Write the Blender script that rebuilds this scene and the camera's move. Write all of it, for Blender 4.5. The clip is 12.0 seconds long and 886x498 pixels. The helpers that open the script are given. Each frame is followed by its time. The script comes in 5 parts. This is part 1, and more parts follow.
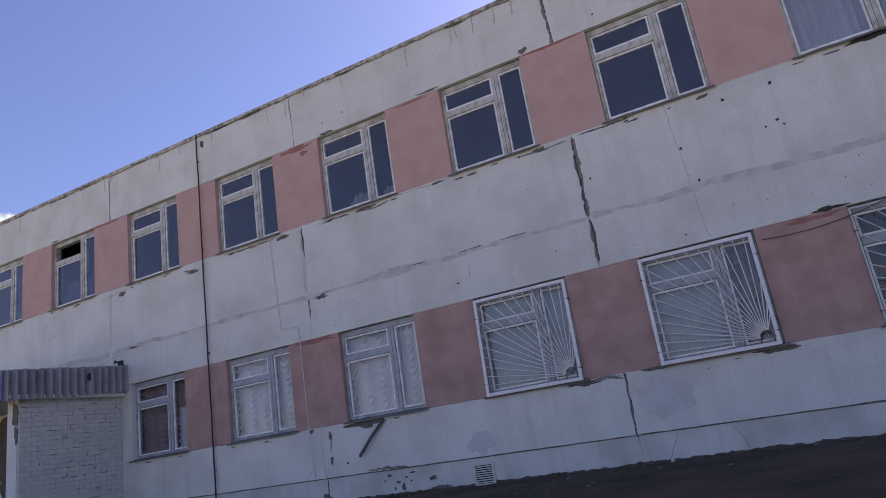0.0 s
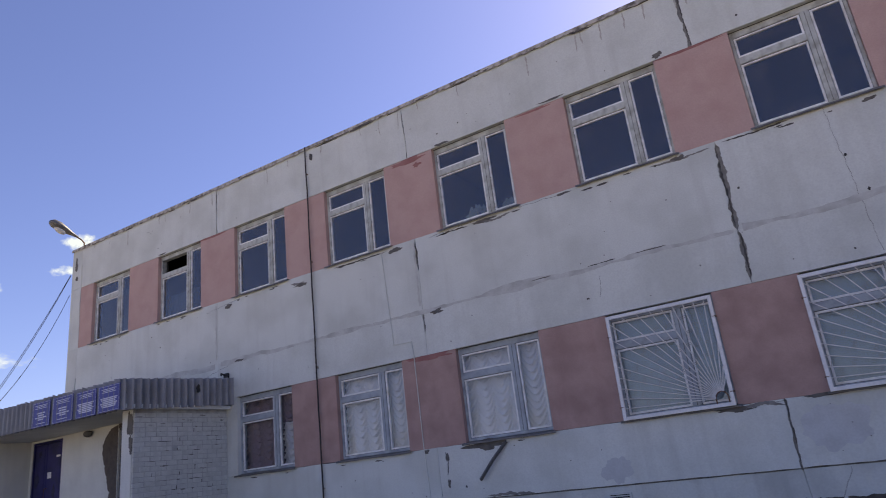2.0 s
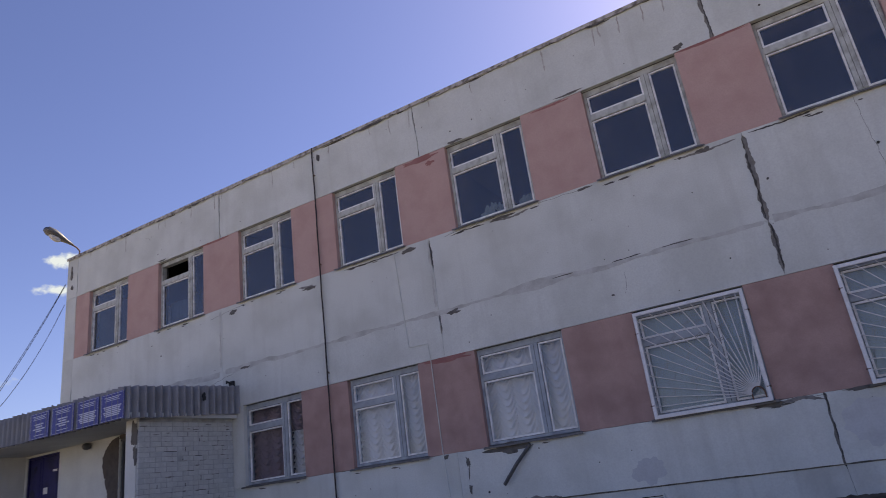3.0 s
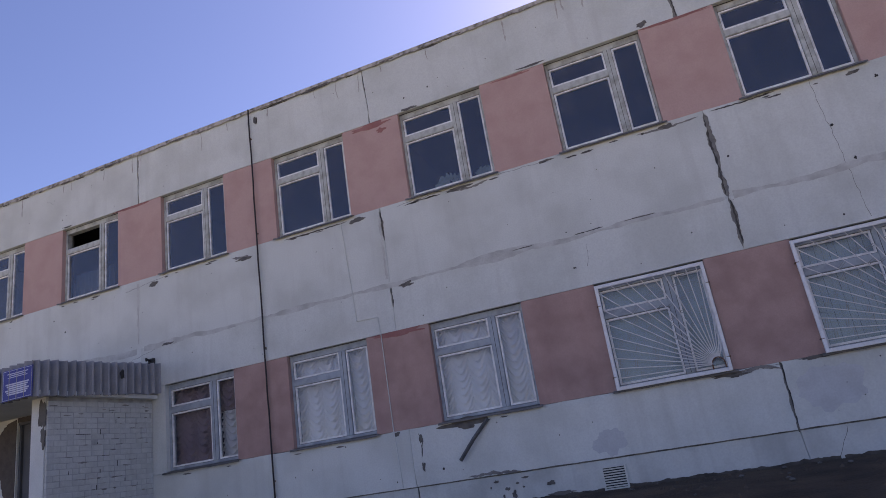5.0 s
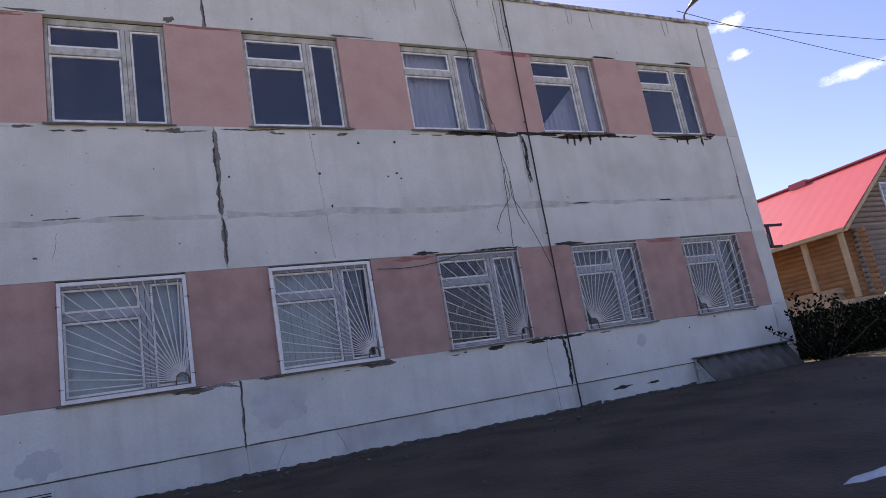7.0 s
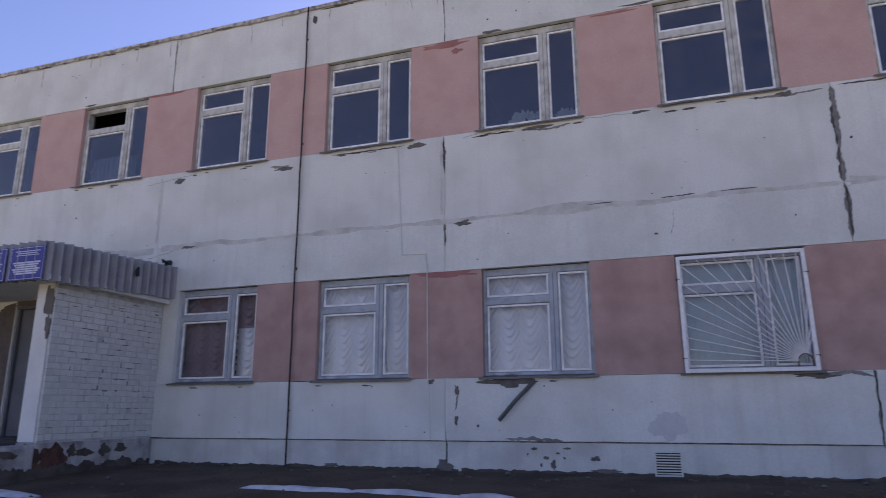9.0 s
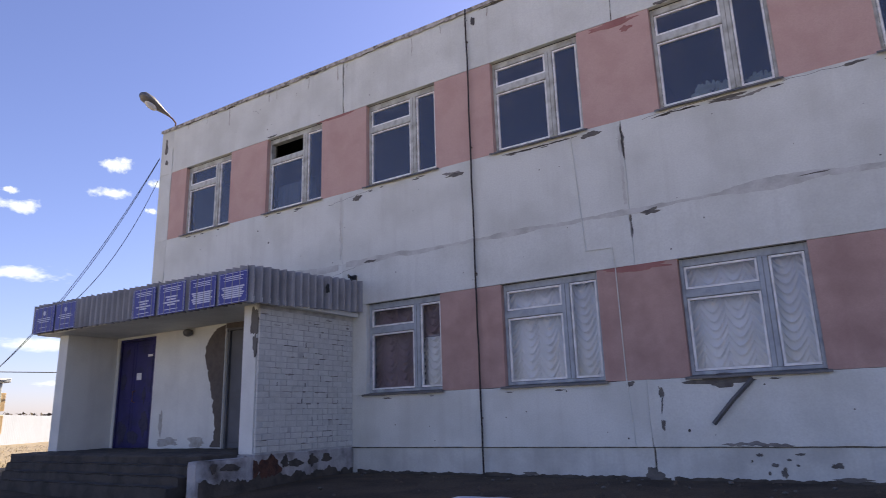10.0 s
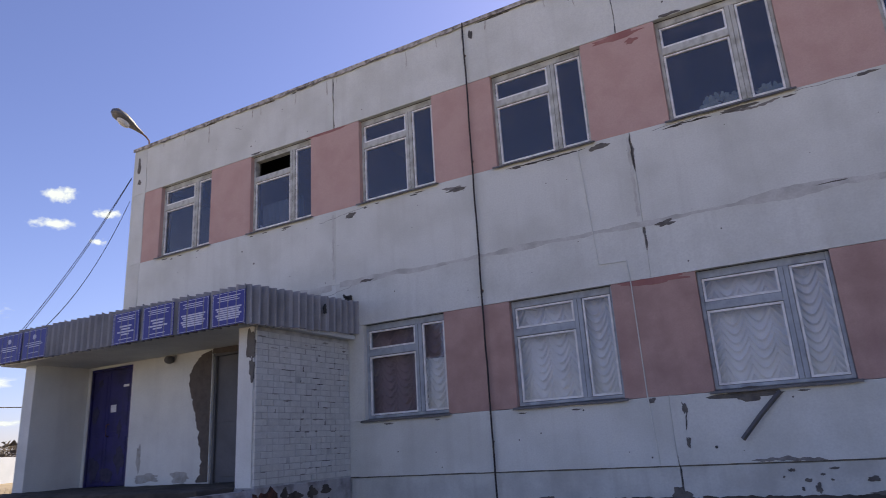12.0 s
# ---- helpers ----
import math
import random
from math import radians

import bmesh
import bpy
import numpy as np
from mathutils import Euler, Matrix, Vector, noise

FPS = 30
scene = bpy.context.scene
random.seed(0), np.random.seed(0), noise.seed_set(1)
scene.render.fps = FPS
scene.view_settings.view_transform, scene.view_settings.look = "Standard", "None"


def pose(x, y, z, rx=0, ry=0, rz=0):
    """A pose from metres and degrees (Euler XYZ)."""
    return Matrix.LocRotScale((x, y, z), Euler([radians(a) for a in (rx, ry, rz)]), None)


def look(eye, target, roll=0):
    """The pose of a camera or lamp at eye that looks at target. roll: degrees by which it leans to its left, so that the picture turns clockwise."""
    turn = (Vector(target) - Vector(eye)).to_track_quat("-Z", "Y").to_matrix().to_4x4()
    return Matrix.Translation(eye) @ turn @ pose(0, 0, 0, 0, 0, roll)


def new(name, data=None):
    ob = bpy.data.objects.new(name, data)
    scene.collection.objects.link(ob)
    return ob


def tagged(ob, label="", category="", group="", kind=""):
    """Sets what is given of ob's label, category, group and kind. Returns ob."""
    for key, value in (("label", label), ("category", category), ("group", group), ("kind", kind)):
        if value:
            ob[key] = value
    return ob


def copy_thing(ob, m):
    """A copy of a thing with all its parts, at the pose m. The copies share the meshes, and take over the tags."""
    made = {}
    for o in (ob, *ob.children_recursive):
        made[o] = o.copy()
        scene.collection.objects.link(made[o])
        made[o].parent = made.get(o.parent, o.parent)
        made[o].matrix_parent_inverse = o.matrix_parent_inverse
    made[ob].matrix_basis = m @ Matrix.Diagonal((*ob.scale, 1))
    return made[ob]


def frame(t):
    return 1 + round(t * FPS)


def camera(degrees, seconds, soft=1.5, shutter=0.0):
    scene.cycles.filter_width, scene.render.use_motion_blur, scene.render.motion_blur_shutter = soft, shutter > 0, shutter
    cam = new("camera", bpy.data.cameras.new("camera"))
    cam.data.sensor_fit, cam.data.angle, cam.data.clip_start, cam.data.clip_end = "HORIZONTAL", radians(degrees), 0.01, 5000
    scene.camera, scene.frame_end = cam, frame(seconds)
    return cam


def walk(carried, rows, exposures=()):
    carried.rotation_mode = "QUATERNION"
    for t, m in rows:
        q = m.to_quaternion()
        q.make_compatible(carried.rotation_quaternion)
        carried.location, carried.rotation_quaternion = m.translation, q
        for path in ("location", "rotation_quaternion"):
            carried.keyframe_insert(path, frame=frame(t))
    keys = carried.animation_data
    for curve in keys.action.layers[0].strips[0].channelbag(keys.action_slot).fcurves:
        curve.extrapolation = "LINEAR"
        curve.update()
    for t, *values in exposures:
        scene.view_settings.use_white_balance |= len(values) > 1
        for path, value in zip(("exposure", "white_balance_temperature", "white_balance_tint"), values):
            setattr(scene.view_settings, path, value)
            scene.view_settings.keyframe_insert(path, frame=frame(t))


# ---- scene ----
cam = camera(67.2, 12.0, soft=0.85, shutter=0.18)
PATH = [
    (0, (8.315, -10.906, 0.87), (7.497, -9.161, 1.405), -9.0),
    (0.5, (7.961, -10.961, 0.938), (7.168, -9.2, 1.459), -8.7),
    (1, (7.683, -10.863, 0.929), (6.765, -9.179, 1.497), -7.8),
    (1.5, (7.305, -11.015, 0.913), (6.416, -9.325, 1.509), -7.2),
    (2, (6.968, -11.029, 0.97), (6.023, -9.383, 1.598), -6.9),
    (2.5, (6.594, -10.914, 0.901), (5.549, -9.344, 1.568), -7.3),
    (3, (6.234, -10.977, 0.859), (5.335, -9.319, 1.524), -7.9),
    (4.8, (5.068, -11.022, 0.754), (4.428, -9.234, 1.381), -9.1),
    (5, (4.957, -10.959, 0.738), (4.33, -9.159, 1.345), -9.1),
    (5.5, (4.859, -10.827, 0.788), (4.251, -9.009, 1.36), -7.6),
    (5.8, (4.927, -10.849, 0.733), (4.713, -8.934, 1.268), -8.0),
    (6, (4.86, -10.851, 0.722), (5.002, -8.919, 1.217), -9.1),
    (6.2, (4.769, -10.87, 0.714), (5.267, -8.987, 1.165), -9.8),
    (6.5, (4.695, -10.846, 0.672), (5.439, -9.041, 1.105), -10.7),
    (6.7, (4.595, -10.765, 0.681), (5.482, -9.022, 1.098), -10.0),
    (8.3, (3.689, -10.392, 0.707), (3.948, -8.47, 1.195), -1.8),
    (8.5, (3.609, -10.361, 0.754), (3.509, -8.426, 1.247), -0.5),
    (9, (3.455, -10.334, 0.868), (2.834, -8.493, 1.344), -0.2),
    (9.5, (3.217, -10.293, 0.896), (2.375, -8.544, 1.377), -1.5),
    (10, (2.96, -10.121, 0.955), (1.913, -8.488, 1.442), -1.7),
    (10.5, (2.673, -10.132, 0.959), (1.517, -8.576, 1.454), -1.8),
    (11, (2.452, -10.186, 0.963), (1.288, -8.638, 1.463), -2.3),
    (11.5, (2.219, -10.138, 0.927), (1.113, -8.556, 1.45), -2.5),
    (12, (1.975, -10.171, 0.908), (1.058, -8.485, 1.47), -3.4),
]
walk(cam, [(t, look(eye, target, roll)) for t, eye, target, roll in PATH],
     [(0.0, 0.77, 8950, 11), (1.8, 0.75, 8950, 11), (2.6, 0.55, 8950, 11), (3.2, 0.51, 8950, 11), (4.8, 0.71, 8950, 11), (5.4, 0.77, 8950, 11), (6.0, 0.97, 8950, 10),
      (6.6, 0.93, 8950, 10), (8.3, 0.81, 8950, 10), (9.2, 0.95, 8950, 11), (10.0, 0.93, 8950, 11), (10.6, 0.81, 8950, 12), (12.0, 0.75, 8950, 11)])

# ---- light ----
SUN_EL, SUN_AZ = 37.5, 13.0  # degrees; azimuth from +y towards +x
world = bpy.data.worlds.new("sky")
scene.world = world
world.use_nodes = True
wn = world.node_tree
sky = wn.nodes.new("ShaderNodeTexSky")
sky.sky_type, sky.sun_disc = "NISHITA", False
sky.sun_elevation, sky.sun_rotation = radians(SUN_EL), radians(SUN_AZ)
sky.altitude, sky.air_density, sky.dust_density, sky.ozone_density = 300, 1.0, 0.8, 6.0
deep = wn.nodes.new("ShaderNodeMix")
deep.data_type, deep.blend_type = "RGBA", "MULTIPLY"
deep.inputs["Factor"].default_value, deep.inputs["B"].default_value = 1.0, (0.96, 0.90, 1.27, 1)
wn.links.new(sky.outputs[0], deep.inputs["A"])
wn.links.new(deep.outputs["Result"], wn.nodes["Background"].inputs[0])
wn.nodes["Background"].inputs[1].default_value = 0.11
sun = new("sun", bpy.data.lights.new("sun", "SUN"))
sun.data.energy, sun.data.angle, sun.data.color = 5.0, radians(0.53), (1.0, 0.97, 0.93)
sun_way = Vector((math.sin(radians(SUN_AZ)) * math.cos(radians(SUN_EL)), math.cos(radians(SUN_AZ)) * math.cos(radians(SUN_EL)), math.sin(radians(SUN_EL))))
sun.matrix_world = look(sun_way * 60, (0, 0, 0))


# ---- materials ----
def material(name, base, second=None, rough=0.85, metal=0.0, big=1.2, fine=40.0, mix=0.5, bump=0.25, dist=0.004,
             streak=0.0, streak_col=(0.2, 0.18, 0.15), vary=0.0, spec=0.3, grain=0.12):
    """A weathered surface: broad patches, fine grain, optional rain streaks and relief."""
    m = bpy.data.materials.new(name)
    m.use_nodes = True
    nt = m.node_tree
    bs = nt.nodes["Principled BSDF"]
    bs.inputs["Roughness"].default_value, bs.inputs["Metallic"].default_value = rough, metal
    bs.inputs["Specular IOR Level"].default_value = spec
    tc = nt.nodes.new("ShaderNodeTexCoord")
    src = tc.outputs["Object"]
    if vary:
        info = nt.nodes.new("ShaderNodeObjectInfo")
        add = nt.nodes.new("ShaderNodeVectorMath")
        sc = nt.nodes.new("ShaderNodeVectorMath")
        sc.operation = "SCALE"
        sc.inputs[0].default_value = (7.3, 3.1, 9.7)
        nt.links.new(info.outputs["Random"], sc.inputs["Scale"])
        nt.links.new(src, add.inputs[0])
        nt.links.new(sc.outputs[0], add.inputs[1])
        src = add.outputs[0]

    def tex(scale, detail, stretch=None):
        n = nt.nodes.new("ShaderNodeTexNoise")
        n.inputs["Scale"].default_value, n.inputs["Detail"].default_value = scale, detail
        if stretch:
            mp = nt.nodes.new("ShaderNodeMapping")
            mp.inputs["Scale"].default_value = stretch
            nt.links.new(src, mp.inputs[0])
            nt.links.new(mp.outputs[0], n.inputs["Vector"])
        else:
            nt.links.new(src, n.inputs["Vector"])
        return n.outputs["Fac"]

    def ramp(sock, lo, hi):
        r = nt.nodes.new("ShaderNodeMapRange")
        r.inputs["From Min"].default_value, r.inputs["From Max"].default_value = lo, hi
        nt.links.new(sock, r.inputs["Value"])
        return r.outputs[0]

    def blend(fac, a, b, amount=1.0, mode="MIX"):
        x = nt.nodes.new("ShaderNodeMix")
        x.data_type, x.blend_type = "RGBA", mode
        if amount != 1.0:
            mu = nt.nodes.new("ShaderNodeMath")
            mu.operation = "MULTIPLY"
            mu.inputs[1].default_value = amount
            nt.links.new(fac, mu.inputs[0])
            fac = mu.outputs[0]
        nt.links.new(fac, x.inputs["Factor"])
        for s, v in ((x.inputs["A"], a), (x.inputs["B"], b)):
            if isinstance(v, tuple):
                s.default_value = (*v, 1)
            else:
                nt.links.new(v, s)
        return x.outputs["Result"]

    second = second or tuple(c * 0.72 for c in base)
    col = blend(ramp(tex(big, 6), 0.42, 0.66), base, second, mix)
    f = tex(fine, 4)
    col = blend(ramp(f, 0.35, 0.75), col, tuple(c * 0.55 for c in base), grain * 2)
    if streak:
        col = blend(ramp(tex(1.0, 5, (5.0, 5.0, 0.35)), 0.52, 0.8), col, streak_col, streak)
    if vary:
        hv = nt.nodes.new("ShaderNodeHueSaturation")
        mr = nt.nodes.new("ShaderNodeMapRange")
        mr.inputs["To Min"].default_value, mr.inputs["To Max"].default_value = 1 - vary, 1 + vary
        nt.links.new(info.outputs["Random"], mr.inputs["Value"])
        nt.links.new(mr.outputs[0], hv.inputs["Value"])
        nt.links.new(col, hv.inputs["Color"])
        col = hv.outputs[0]
    nt.links.new(col, bs.inputs["Base Color"])
    if bump:
        b = nt.nodes.new("ShaderNodeBump")
        b.inputs["Strength"].default_value, b.inputs["Distance"].default_value = bump, dist
        add = nt.nodes.new("ShaderNodeMath")
        nt.links.new(f, add.inputs[0])
        nt.links.new(tex(big * 4, 4), add.inputs[1])
        nt.links.new(add.outputs[0], b.inputs["Height"])
        nt.links.new(b.outputs[0], bs.inputs["Normal"])
    return m


def glass(name, tint=(0.8, 0.85, 0.9), gloss=1.0, ior=1.52):
    """A window pane: clear with a mirror that grows by Fresnel."""
    m = bpy.data.materials.new(name)
    m.use_nodes = True
    nt = m.node_tree
    nt.nodes.remove(nt.nodes["Principled BSDF"])
    tr, gl, mx, fr = (nt.nodes.new("ShaderNode" + k) for k in ("BsdfTransparent", "BsdfGlossy", "MixShader", "LayerWeight"))
    tr.inputs[0].default_value = (*tint, 1)
    gl.inputs["Roughness"].default_value = 0.015
    gl.inputs["Color"].default_value = (gloss, gloss, gloss, 1)
    fr.inputs["Blend"].default_value = 0.5
    pw, ma = nt.nodes.new("ShaderNodeMath"), nt.nodes.new("ShaderNodeMath")
    f0 = ((ior - 1) / (ior + 1)) ** 2
    pw.operation, ma.operation = "POWER", "MULTIPLY_ADD"
    pw.inputs[1].default_value, ma.inputs[1].default_value, ma.inputs[2].default_value = 5, 1 - f0, f0
    nt.links.new(fr.outputs["Facing"], pw.inputs[0])
    nt.links.new(pw.outputs[0], ma.inputs[0])
    tc, n, b = nt.nodes.new("ShaderNodeTexCoord"), nt.nodes.new("ShaderNodeTexNoise"), nt.nodes.new("ShaderNodeBump")
    n.inputs["Scale"].default_value = 1.5
    b.inputs["Strength"].default_value, b.inputs["Distance"].default_value = 0.02, 0.01
    nt.links.new(tc.outputs["Object"], n.inputs["Vector"])
    nt.links.new(n.outputs["Fac"], b.inputs["Height"])
    nt.links.new(b.outputs[0], gl.inputs["Normal"])
    nt.links.new(ma.outputs[0], mx.inputs[0])
    nt.links.new(tr.outputs[0], mx.inputs[1])
    nt.links.new(gl.outputs[0], mx.inputs[2])
    dust, veil, grime, amount = (nt.nodes.new("ShaderNode" + k) for k in ("BsdfDiffuse", "MixShader", "TexNoise", "MapRange"))
    dust.inputs["Color"].default_value = (0.62, 0.58, 0.54, 1)
    grime.inputs["Scale"].default_value, grime.inputs["Detail"].default_value = 3.0, 6
    amount.inputs["From Min"].default_value, amount.inputs["From Max"].default_value = 0.35, 0.75
    amount.inputs["To Min"].default_value, amount.inputs["To Max"].default_value = 0.01, 0.055
    nt.links.new(tc.outputs["Object"], grime.inputs["Vector"])
    nt.links.new(grime.outputs["Fac"], amount.inputs["Value"])
    nt.links.new(amount.outputs[0], veil.inputs[0])
    nt.links.new(mx.outputs[0], veil.inputs[1])
    nt.links.new(dust.outputs[0], veil.inputs[2])
    nt.links.new(veil.outputs[0], nt.nodes["Material Output"].inputs[0])
    return m


WHITE = material("limewashed_panel", (0.66, 0.685, 0.638), (0.505, 0.525, 0.475), 0.9, big=1.1, fine=38, mix=0.6, streak=0.3, streak_col=(0.43, 0.43, 0.39), vary=0.03, bump=0.4, dist=0.006)
PLINTH = material("limewashed_plinth", (0.605, 0.625, 0.58), (0.405, 0.415, 0.385), 0.92, big=1.5, fine=30, mix=0.7, bump=0.5, dist=0.01, streak=0.3, streak_col=(0.3, 0.29, 0.27))
PATCH = material("newer_whitewash", (0.56, 0.58, 0.57), (0.46, 0.475, 0.46), 0.92, big=3, fine=35, mix=0.6)
KERB = material("stained_whitewash", (0.46, 0.45, 0.44), (0.085, 0.075, 0.07), 0.95, big=2.6, fine=35, mix=0.95, bump=0.7, dist=0.012, streak=0.6, streak_col=(0.16, 0.15, 0.14))
PINK = material("pink_paint", (0.55, 0.37, 0.325), (0.46, 0.285, 0.245), 0.88, big=2.0, fine=60, mix=0.6, streak=0.25, streak_col=(0.5, 0.3, 0.27))
# Ground-floor piers take a darker pink than the upper ones.
PINKLOW = material("lower_floor_pink", (0.46, 0.305, 0.265), (0.33, 0.205, 0.18), 0.88, big=2.0, fine=60, mix=0.75, streak=0.3, streak_col=(0.33, 0.18, 0.17))
MAROON = material("maroon_paint", (0.33, 0.145, 0.13), (0.45, 0.24, 0.21), 0.88, big=3, fine=50)
MORTAR = material("grey_mortar", (0.57, 0.58, 0.54), (0.41, 0.41, 0.375), 0.95, big=3.5, fine=30, mix=0.95, bump=0.6, dist=0.01)
DAMP = material("damp_dark_concrete", (0.055, 0.05, 0.046), (0.03, 0.028, 0.026), 0.95, big=6, fine=45, mix=0.9, bump=0.8, dist=0.012)
SPALL = material("chipped_grey_concrete", (0.25, 0.24, 0.22), (0.12, 0.115, 0.105), 0.95, big=9, fine=40, mix=0.9, bump=0.9, dist=0.015)
DARKCON = material("exposed_concrete", (0.16, 0.15, 0.135), (0.09, 0.085, 0.08), 0.95, big=6, fine=45, mix=0.9, bump=0.8, dist=0.012)
CORE = material("joint_filler", (0.10, 0.095, 0.09), (0.05, 0.05, 0.05), 0.95, big=4, fine=30, bump=0.7, dist=0.01)
OLDWOOD = material("weathered_white_wood", (0.54, 0.56, 0.52), (0.30, 0.30, 0.265), 0.75, big=7, fine=50, mix=0.9, streak=0.5, streak_col=(0.2, 0.18, 0.15), bump=0.4)
BLUEWOOD = material("pale_blue_wood", (0.39, 0.44, 0.47), (0.24, 0.27, 0.30), 0.7, big=6, fine=50, mix=0.8, streak=0.35, streak_col=(0.16, 0.16, 0.16), bump=0.3)
SASH = material("white_sash_paint", (0.87, 0.88, 0.86), (0.55, 0.55, 0.52), 0.6, big=7, fine=60, mix=0.7, bump=0.3)
TIN = material("sill_sheet_metal", (0.17, 0.17, 0.165), (0.1, 0.1, 0.1), 0.6, 0.4, big=4, fine=40, bump=0.3)
FLASH = material("parapet_flashing", (0.5, 0.47, 0.42), (0.09, 0.075, 0.06), 0.8, 0.0, big=9, fine=30, mix=0.9, bump=0.5)
STEEL = material("white_painted_steel", (0.8, 0.8, 0.78), (0.6, 0.57, 0.53), 0.6, big=8, fine=50, mix=0.5, bump=0.2)
GREYBAR = material("grey_painted_steel", (0.60, 0.60, 0.57), (0.42, 0.39, 0.35), 0.6, big=8, fine=50, bump=0.2)
BARS = material("dulled_white_steel", (0.74, 0.74, 0.71), (0.55, 0.52, 0.48), 0.6, big=8, fine=50, mix=0.6, bump=0.2)
TICK = material("dark_grey_steel", (0.30, 0.30, 0.28), (0.2, 0.18, 0.16), 0.7, big=8, fine=50, bump=0.1)
RUST = material("rusty_steel", (0.2, 0.11, 0.07), (0.12, 0.08, 0.06), 0.85, 0.2, big=10, fine=60)
BLACK = material("black_cable", (0.035, 0.028, 0.027), (0.05, 0.035, 0.03), 0.6, big=8, fine=60, bump=0)
LACE = material("white_lace", (0.70, 0.69, 0.66), (0.58, 0.575, 0.55), 0.95, big=3, fine=90, mix=0.3, bump=0.1, grain=0.03)
MAUVE = material("mauve_lace", (0.28, 0.205, 0.215), (0.2, 0.145, 0.155), 0.95, big=3, fine=90, mix=0.4, bump=0.1, grain=0.05)
BLIND = material("pale_green_blind", (0.30, 0.375, 0.355), (0.38, 0.44, 0.42), 0.8, big=2, fine=60, mix=0.5, bump=0.1)
DRAPE = material("grey_drape", (0.14, 0.165, 0.17), (0.08, 0.10, 0.105), 0.95, big=2, fine=60, bump=0.2)
# Near-black albedo: the dimness of unlit rooms is put into the colour.
ROOM = material("near_black_room_shade", (0.022, 0.023, 0.028), (0.014, 0.015, 0.018), 0.9, big=1, fine=20, bump=0.1)
GLASS = glass("window_glass", (0.8, 0.82, 0.86), 1.0, 1.62)
GLASS_LOW = glass("ground_floor_glass", (0.95, 0.96, 0.98), 0.95, 1.42)
BRICK = material("whitewashed_brick", (0.61, 0.62, 0.58), (0.485, 0.495, 0.46), 0.9, big=7, fine=50, mix=0.6, bump=0.8, dist=0.008, vary=0.05)
JOINT = material("whitewashed_joint", (0.52, 0.535, 0.515), (0.33, 0.33, 0.31), 0.95, big=4.5, fine=14, mix=0.9, bump=0.6, dist=0.008)
REDCORE = material("broken_red_brick", (0.13, 0.06, 0.042), (0.045, 0.03, 0.026), 0.95, big=7, fine=30, mix=0.9, bump=0.9, dist=0.015)
STAIN = material("rusty_drip_stain", (0.46, 0.45, 0.41), (0.30, 0.275, 0.235), 0.92, big=8, fine=40, mix=0.8)
CRUMB = material("crumbling_joint_mortar", (0.27, 0.26, 0.24), (0.16, 0.15, 0.14), 0.95, big=8, fine=35, mix=0.8, bump=0.9, dist=0.014)
PLANTLEAF = material("pale_house_plant_leaf", (0.30, 0.36, 0.30), (0.2, 0.27, 0.19), 0.6, big=12, fine=60, bump=0)
CLAYPOT = material("plastic_flower_pot", (0.3, 0.28, 0.27), None, 0.5, big=6, fine=40, bump=0)
REDBRICK = material("bare_red_brick", (0.13, 0.11, 0.095), (0.08, 0.068, 0.06), 0.95, big=9, fine=40, bump=0.7, dist=0.01)
RENDER_W = material("whitewashed_render", (0.72, 0.735, 0.685), (0.56, 0.57, 0.53), 0.9, big=1.6, fine=45, mix=0.5, streak=0.2, streak_col=(0.4, 0.4, 0.38), bump=0.4)
SLATE = material("corrugated_cement", (0.34, 0.345, 0.355), (0.22, 0.225, 0.23), 0.9, big=2, fine=35, mix=0.7, streak=0.3, streak_col=(0.12, 0.12, 0.12), bump=0.4)
DIRTYSLATE = material("muddy_cement_sheet", (0.15, 0.145, 0.135), (0.08, 0.075, 0.07), 0.9, big=3, fine=30, mix=0.8, bump=0.5)
BLUEDOOR = material("blue_door_paint", (0.032, 0.03, 0.135), (0.022, 0.022, 0.07), 0.45, big=3.5, fine=40, mix=0.85, streak=0.45, streak_col=(0.07, 0.07, 0.09), bump=0.2)
WORNBLUE = material("worn_blue_paint", (0.055, 0.052, 0.09), (0.03, 0.03, 0.06), 0.7, big=9, fine=40, mix=0.9, bump=0.3)
GREYDOOR = material("grey_door_paint", (0.13, 0.135, 0.145), (0.08, 0.085, 0.09), 0.7, big=2, fine=40, bump=0.3)
SIGN = material("blue_sign_face", (0.036, 0.046, 0.25), (0.03, 0.04, 0.2), 0.4, big=2, fine=50, mix=0.4, bump=0)
SIGNWHITE = material("sign_lettering", (0.55, 0.58, 0.68), (0.48, 0.5, 0.6), 0.5, big=4, fine=50, bump=0)
STEP = material("worn_concrete_step", (0.088, 0.078, 0.068), (0.042, 0.038, 0.034), 0.95, big=3, fine=40, mix=0.8, bump=0.7, dist=0.015)
KIOSK = material("grey_kiosk_enamel", (0.56, 0.60, 0.63), (0.48, 0.52, 0.55), 0.55, big=1.5, fine=40, mix=0.5, streak=0.25, streak_col=(0.3, 0.28, 0.25), bump=0.1)
KDARK = material("dark_kiosk_gap", (0.08, 0.08, 0.085), None, 0.7)
PORCELAIN = material("white_porcelain", (0.7, 0.7, 0.68), None, 0.2)
LAMPGREY = material("lamp_aluminium", (0.16, 0.16, 0.16), (0.1, 0.1, 0.1), 0.5, 0.3, big=6, fine=50, bump=0.1)
LAMPGLASS = material("lamp_cover", (0.6, 0.6, 0.58), None, 0.25, bump=0)
FENCE = material("zinc_fence_sheet", (0.36, 0.40, 0.45), (0.3, 0.34, 0.38), 0.5, 0.1, big=1, fine=20, bump=0.1)
